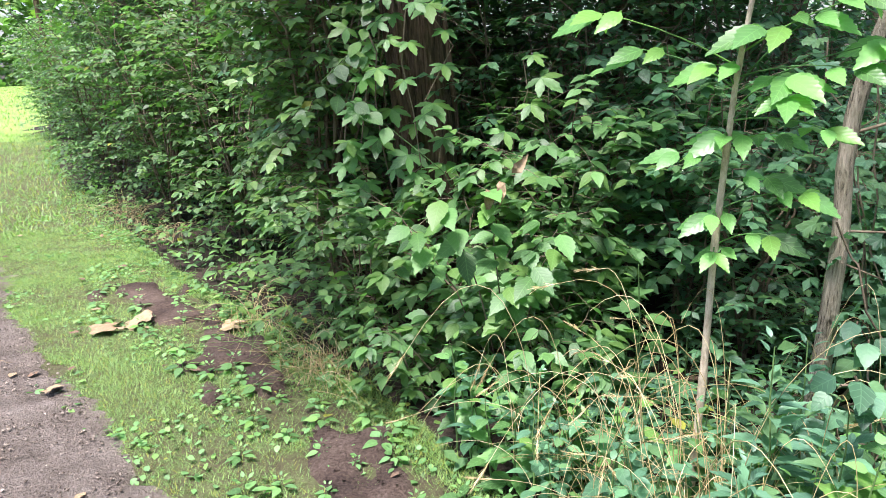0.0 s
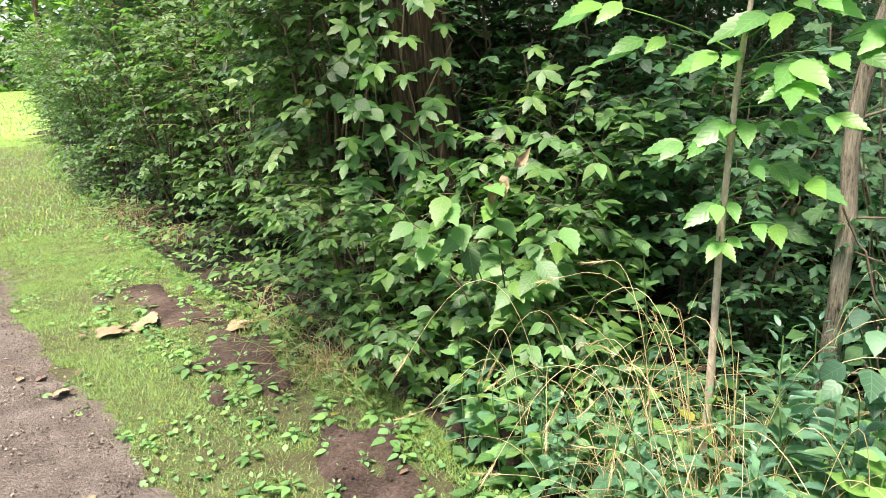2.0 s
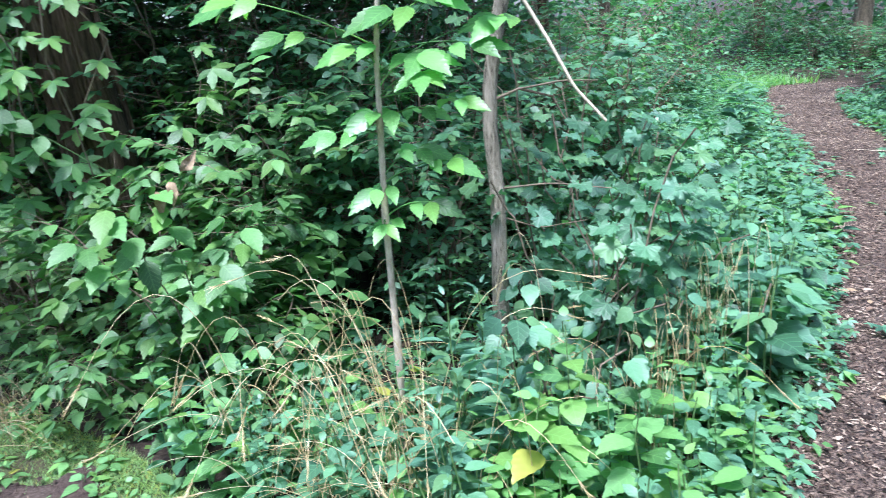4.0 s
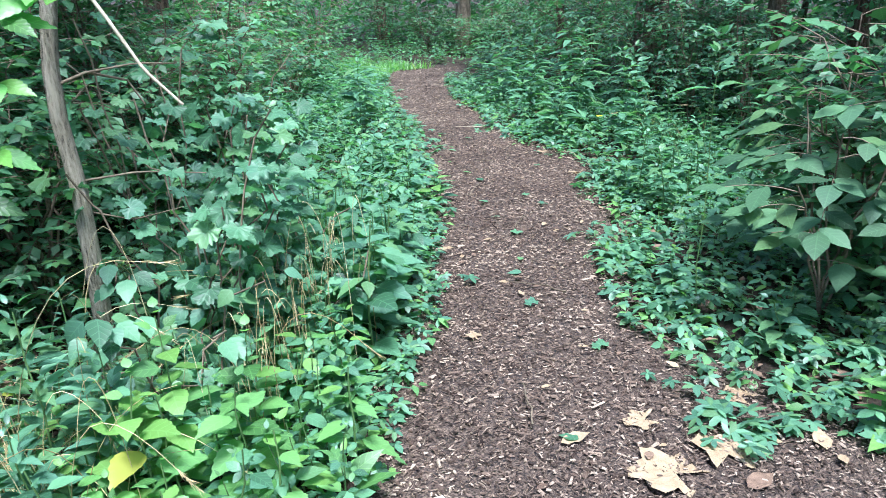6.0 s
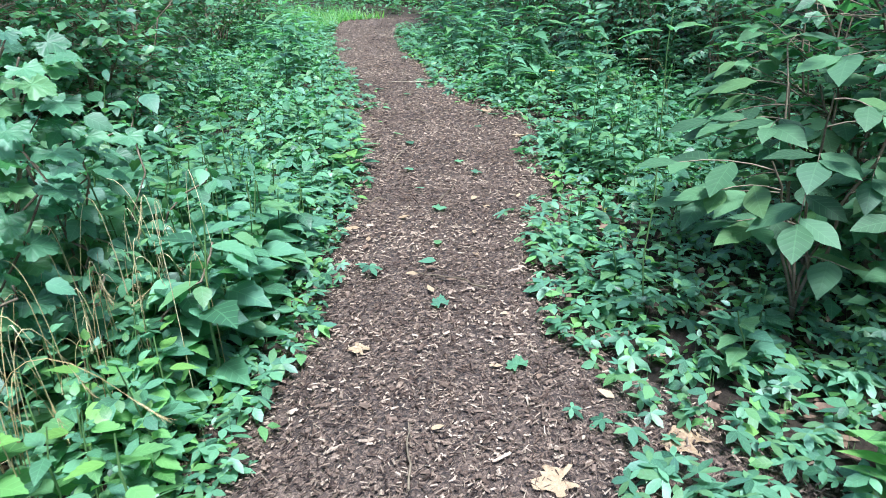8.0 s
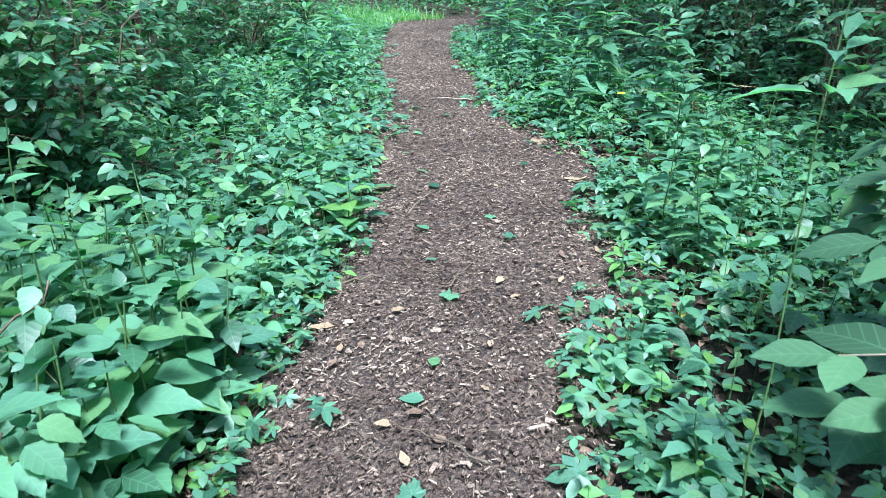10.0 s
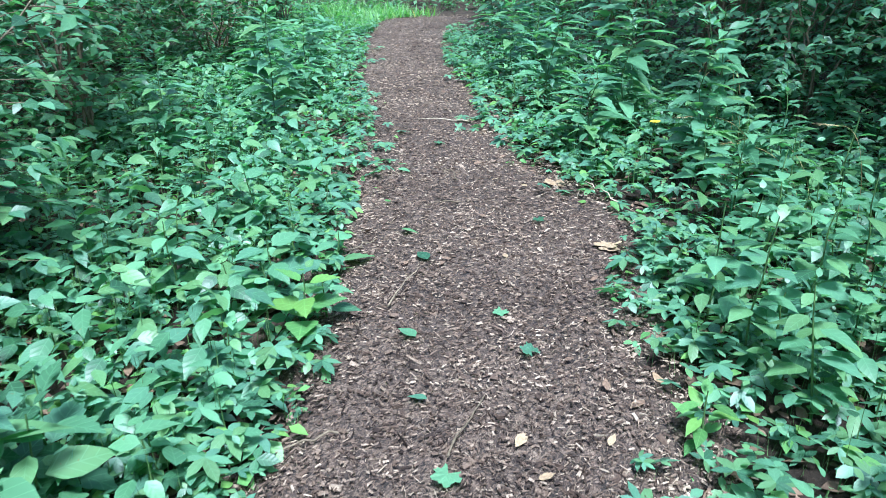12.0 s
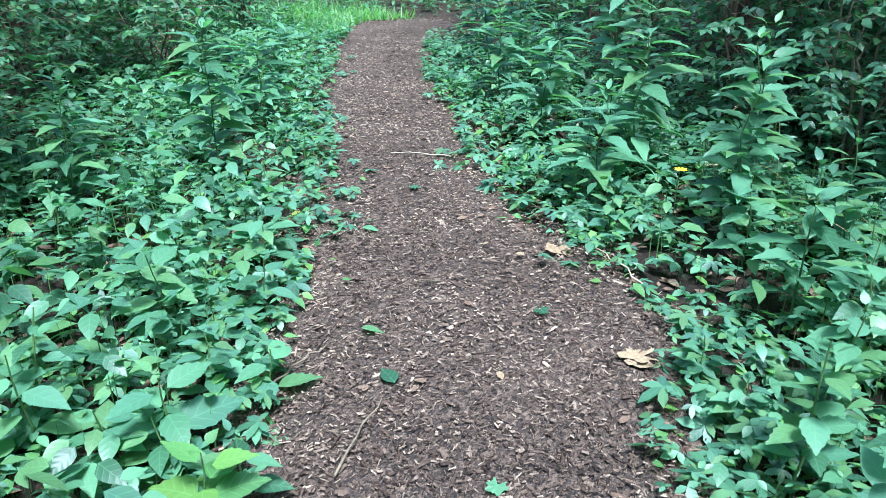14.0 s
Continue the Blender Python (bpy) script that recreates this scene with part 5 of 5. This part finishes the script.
rye("green_grass_tuft", -0.5, 3.75, "tuft of long green grass blades", 40, 660, (0.25, 0.5), 0.25, 0.0, mat=M_FRESH, joined_up=True)

for k, (x, y) in enumerate(((2.05, 1.95), (2.3, 2.1), (2.15, 2.2), (1.85, 1.9), (1.55, 1.75))):
    rye("dead_stalk_tuft", x, y, "upright dry tan stalks among the herbs", 14, 670 + k, (0.5, 0.75), 0.1, 0.15)

# a yellow flower
fl = thing("yellow_flower", 6.97, 3.22, 0, "small bright yellow flower on a thin stalk", "flower")
b = Buf(); b.tube(bend((0, 0, -0.02), (0.02, 0, 0.3), 0, 5, 0.005), 0.0025, 5)
part("stem", b, M_STEM, fl)
petal = one_leaf(leaf_shape(3, 0.35, 0.5, 0.2, 0.1), M_YELLOW)
for k in range(8):
    part("petal", petal, None, fl, at=aim((0.02, 0, 0.3), (math.cos(k * 0.785), math.sin(k * 0.785), 0.2), (-0.5, -0.5, 1.0), 0.035))

# ---- litter ----
DEAD = [lobed_shape(n, dp, s, 0.022, 4) for n, dp, s in ((5, 0.3, 1), (3, 0.24, 2), (4, 0.35, 4))]
dead_meshes = [one_leaf(s, M_DEAD) for s in DEAD] + [one_leaf(leaf_shape(6, 0.5, 0.45, 0.22, -0.1, curl=0.03), M_DEAD), one_leaf(leaf_shape(6, 0.55, 0.45, 0.2, -0.08, curl=0.03), M_DEADB)]
green_meshes = [one_leaf(leaf_shape(7, 0.6, 0.4, 0.2, 0.1), M_HERB), one_leaf(lobed_shape(5, 0.3, 6, 0.03), M_HERB)]
rl = np.random.default_rng(700)


def fallen(x, y, size, k, label="dry tan fallen leaf lying on the ground", z=0.042, meshes=dead_meshes, tilt=0.12):
    a = rl.uniform(0, 6.28)
    ob = new("fallen_leaf", meshes[k])
    ob.matrix_basis = aim((x - math.cos(a) * size * 0.4, y - math.sin(a) * size * 0.4, z), (math.cos(a), math.sin(a), rl.normal(0, 0.08)), np.array((0, 0, 1)) + rl.normal(0, tilt, 3), size)
    tagged(ob, label, "leaf", "fallen leaves")


for x, y, s, k in ((2.34, 0.5, 0.3, 0), (2.57, 0.38, 0.25, 1), (2.46, 0.24, 0.13, 4), (2.82, 0.13, 0.13, 3), (2.57, 0.7, 0.15, 2), (2.95, 0.47, 0.17, 1), (2.3, 0.84, 0.12, 3), (4.28, 1.53, 0.2, 2), (5.68, 2.74, 0.12, 3), (2.75, 1.63, 0.1, 0), (6.29, 3.46, 0.15, 1), (5.73, 2.76, 0.16, 2), (-2.17, 4.24, 0.26, 0), (-2.0, 4.32, 0.24, 1), (-2.05, 3.35, 0.14, 2), (-1.35, 4.21, 0.2, 1)):
    fallen(x, y, s, k, "large crinkled tan fallen leaf")
for k, (x, y) in enumerate(scatter(700, (1.2, 0, 9, 8), lambda P: (sdist(P, MULCH) < -0.03) * 0.55, 701)[:130]):
    fallen(x, y, rl.uniform(0.035, 0.075), 3 + k % 2)
for k, (x, y) in enumerate(((5.23, 3.59), (5.76, 3.19), (5.06, 3.32), (6.44, 4.51), (5.87, 4.28), (4.9, 2.75), (4.55, 2.9), (4.1, 2.3), (4.3, 2.6), (4.75, 2.5), (3.7, 2.0), (3.2, 1.6), (2.3, 0.85), (3.0, 1.1), (3.5, 1.9))):
    fallen(x, y, rl.uniform(0.06, 0.1), k % 2, "green leaf fallen on the wood chips", 0.05, green_meshes)
for k, (x, y) in enumerate(scatter(500, (-5, 1.8, 0.6, 8), lambda P: (sdist(P, LAWN) < 0) * 0.5, 703)[:60]):
    fallen(x, y, rl.uniform(0.04, 0.09), 3 + k % 2, z=0.034)
STICKS = [(4.8, 3.18, 0.36, 25), (6.28, 3.13, 0.45, 58), (4.3, 2.4, 0.3, 20), (3.4, 1.7, 0.35, 100), (4.9, 3.6, 0.3, 10), (2.4, 1.1, 0.3, 40), (5.6, 3.7, 0.2, 150), (6.0, 4.0, 0.25, 60), (-2.6, 3.7, 0.3, 5), (3.9, 2.7, 0.25, 160), (6.9, 4.9, 0.4, 120)]
for x, y, L, a in STICKS:
    ob = thing("stick", x, y, 0.05, "thin bare stick lying on the path", "stick", "fallen sticks", turn=a)
    b = Buf(); b.tube(bend((-L / 2, 0, 0), (L / 2, 0, 0.0), 0.01, 8, 0.006, rl), np.linspace(0.0042, 0.002, 8), 6)
    part("wood", b, M_TWIG if L < 0.4 else M_BARKS, ob)

# ---- far woods, seen between the stems, and unseen leaves behind ----


def far_leaves(name, label, count, ring, mat, size, seed):
    r = np.random.default_rng(seed)
    P = ring(r, count)
    f = Buf()
    f.spread(OVAL_LOW, P, r.normal(0, 1, P.shape) * (1, 1, 0.5), np.array((0, 0, 1)) + r.normal(0, 0.5, P.shape), r.uniform(*size, len(P)))
    tagged(part(name, f, mat), label, "trees", kind="stuff")


def ring_wood(r, n):
    a = r.uniform(-0.75, 2.2, n)
    d = 17 + 10 * r.uniform(0, 1, n) + 2 * np.sin(a * 9)
    x, y = 5 + np.cos(a) * d, 4 + np.sin(a) * d
    keep = sdist(np.column_stack((x, y)), LAWN) > 1.5
    z = 9 * r.uniform(0, 1, n) ** 1.3
    return np.column_stack((x, y, z))[keep]


def ring_thicket(r, n):
    P = np.column_stack((r.uniform(-5, 20, n), r.uniform(-5, 18, n)))
    m, l = sdist(P, MULCH), sdist(P, LAWN)
    P = P[(m > 2.6) & (l > 1.6) & (np.hypot(P[:, 0] - 12.5, P[:, 1] - 11) > 3.5)]
    return np.column_stack((P + 0.3 * np.sin(P[:, ::-1] * 5), 0.3 + 4.5 * r.uniform(0, 1, len(P)) ** 1.3))


def ring_lawn(r, n):
    t = r.uniform(0, 1, n)
    c = np.column_stack((-95 + 75 * t, 76 + 6 * np.sin(t * 12)))
    return np.column_stack((c + r.normal(0, 2.0, (n, 2)), 16 * r.uniform(0, 1, n) ** 1.2))


def ring_back(r, n):
    a = r.uniform(2.9, 5.5, n)
    d = 16 + 6 * r.uniform(0, 1, n)
    return np.column_stack((np.cos(a) * d, np.sin(a) * d, 10 * r.uniform(0, 1, n)))


far_leaves("far_woods", "dim leafy woodland in the distance", 20000, ring_wood, M_UNDER, (0.3, 0.55), 801)
far_leaves("thicket", "dense thicket of saplings inside the wood", 40000, ring_thicket, M_UNDER, (0.1, 0.2), 804)
far_leaves("lawn_trees", "sunlit trees beyond the lawn", 12000, ring_lawn, M_FAR, (0.8, 1.7), 802)
# added behind the camera, never in view: leaves that screen off low sky
far_leaves("woods_behind", "unseen leaves added behind the camera to screen the low sky", 8000, ring_back, M_CANOPY, (0.4, 0.8), 803)

# ---- wood chips and stones ----
def box_shape(w, t):
    V = np.array([(-w / 2, -0.5, -t), (w / 2, -0.42, -t), (w * 0.4, 0.5, -t), (-w * 0.36, 0.4, -t), (-w * 0.1, -0.4, t), (w * 0.05, 0.38, t * 0.7)])
    F = np.array([(0, 1, 4), (1, 2, 5), (1, 5, 4), (2, 3, 5), (3, 0, 4), (3, 4, 5), (0, 3, 2), (0, 2, 1)])
    return V, F, V[:, :2] + 0.5


CHIPS = [box_shape(0.34, 0.1), box_shape(0.2, 0.09), box_shape(0.55, 0.12), box_shape(0.11, 0.06)]
P2 = scatter(620000, (1.0, -1.0, 12.4, 10.2), lambda P: np.clip(-sdist(P, MULCH) / 0.1 + 1.4 + 0.4 * wave(P, 0.2, 71), 0, 1) * np.clip(6.0 / np.maximum(np.hypot(P[:, 0], P[:, 1]), 1), 0, 1) ** 1.2, 900)[:95000]
rc = np.random.default_rng(901)
n = len(P2)
a = rc.uniform(0, 6.28, n)
D = np.column_stack((np.cos(a), np.sin(a), rc.normal(0, 0.2, n)))
U = np.array((0, 0, 1)) + rc.normal(0, 0.3, (n, 3))
P = np.column_stack((P2, 0.032 + 0.012 * rc.uniform(0, 1, n)))
S = rc.uniform(0.007, 0.022, n) * np.where(rc.uniform(0, 1, n) < 0.05, 1.9, 1)
kind = rc.integers(0, 4, n)
S = S * np.where(kind == 3, 1.7, 1.0)
near = (P2[:, 0] > 3.6) & (P2[:, 0] < 4.6) & (S > 0.015)
single = np.where(near)[0][:300]
rest = np.ones(n, bool)
rest[single] = False
b = Buf()
for k in range(4):
    m = rest & (kind == k)
    b.spread(CHIPS[k], P[m], D[m], U[m], S[m])
part("chip_litter", b, M_CHIP, path, "loose brown bark and wood chips", kind="stuff", smooth=False)
chip_meshes = []
for k in range(4):
    c = Buf()
    c.spread(CHIPS[k], [(0, 0, 0)], [(0, 1, 0)], [(0, 0, 1)], 1.0)
    chip_meshes.append(c.mesh("wood_chip", M_CHIP, False))
for q in single:
    part("wood_chip", chip_meshes[kind[q]], None, path, at=aim(P[q], D[q], U[q], S[q]))
# small stones and crumbs on the track and the bare soil
PEB = (np.array([(0.5, 0, 0.05), (-0.5, 0.1, 0), (0.05, 0.45, 0), (-0.1, -0.4, 0.05), (0, 0.05, 0.35), (0, 0, -0.3)]), np.array([(0, 2, 4), (2, 1, 4), (1, 3, 4), (3, 0, 4), (2, 0, 5), (1, 2, 5), (3, 1, 5), (0, 3, 5)]), np.zeros((6, 2)))
for nm, lab, poly, cnt, mt, sz, zz in (("track_stones", "small stones and crumbs on the dirt track", TRACK, 52000, M_STONE, (0.005, 0.022), 0.038), ("soil_crumbs", "crumbs of dark soil", SOIL, 30000, M_BARE, (0.008, 0.03), 0.036)):
    P2 = scatter(cnt, (-6, 0.5, 1.2, 9), lambda P: (sdist(P, poly) < -0.05) * np.clip(0.45 + 0.5 * wave(P, 0.3, 73), 0.1, 1), 910)
    n = len(P2)
    b = Buf()
    b.spread(PEB, np.column_stack((P2, np.full(n, zz))), rc.normal(0, 1, (n, 3)) * (1, 1, 0.2), np.array((0, 0, 1)) + rc.normal(0, 0.3, (n, 3)), rc.uniform(*sz, n))
    tagged(part(nm, b, mt, smooth=False), lab, "stones", kind="stuff")
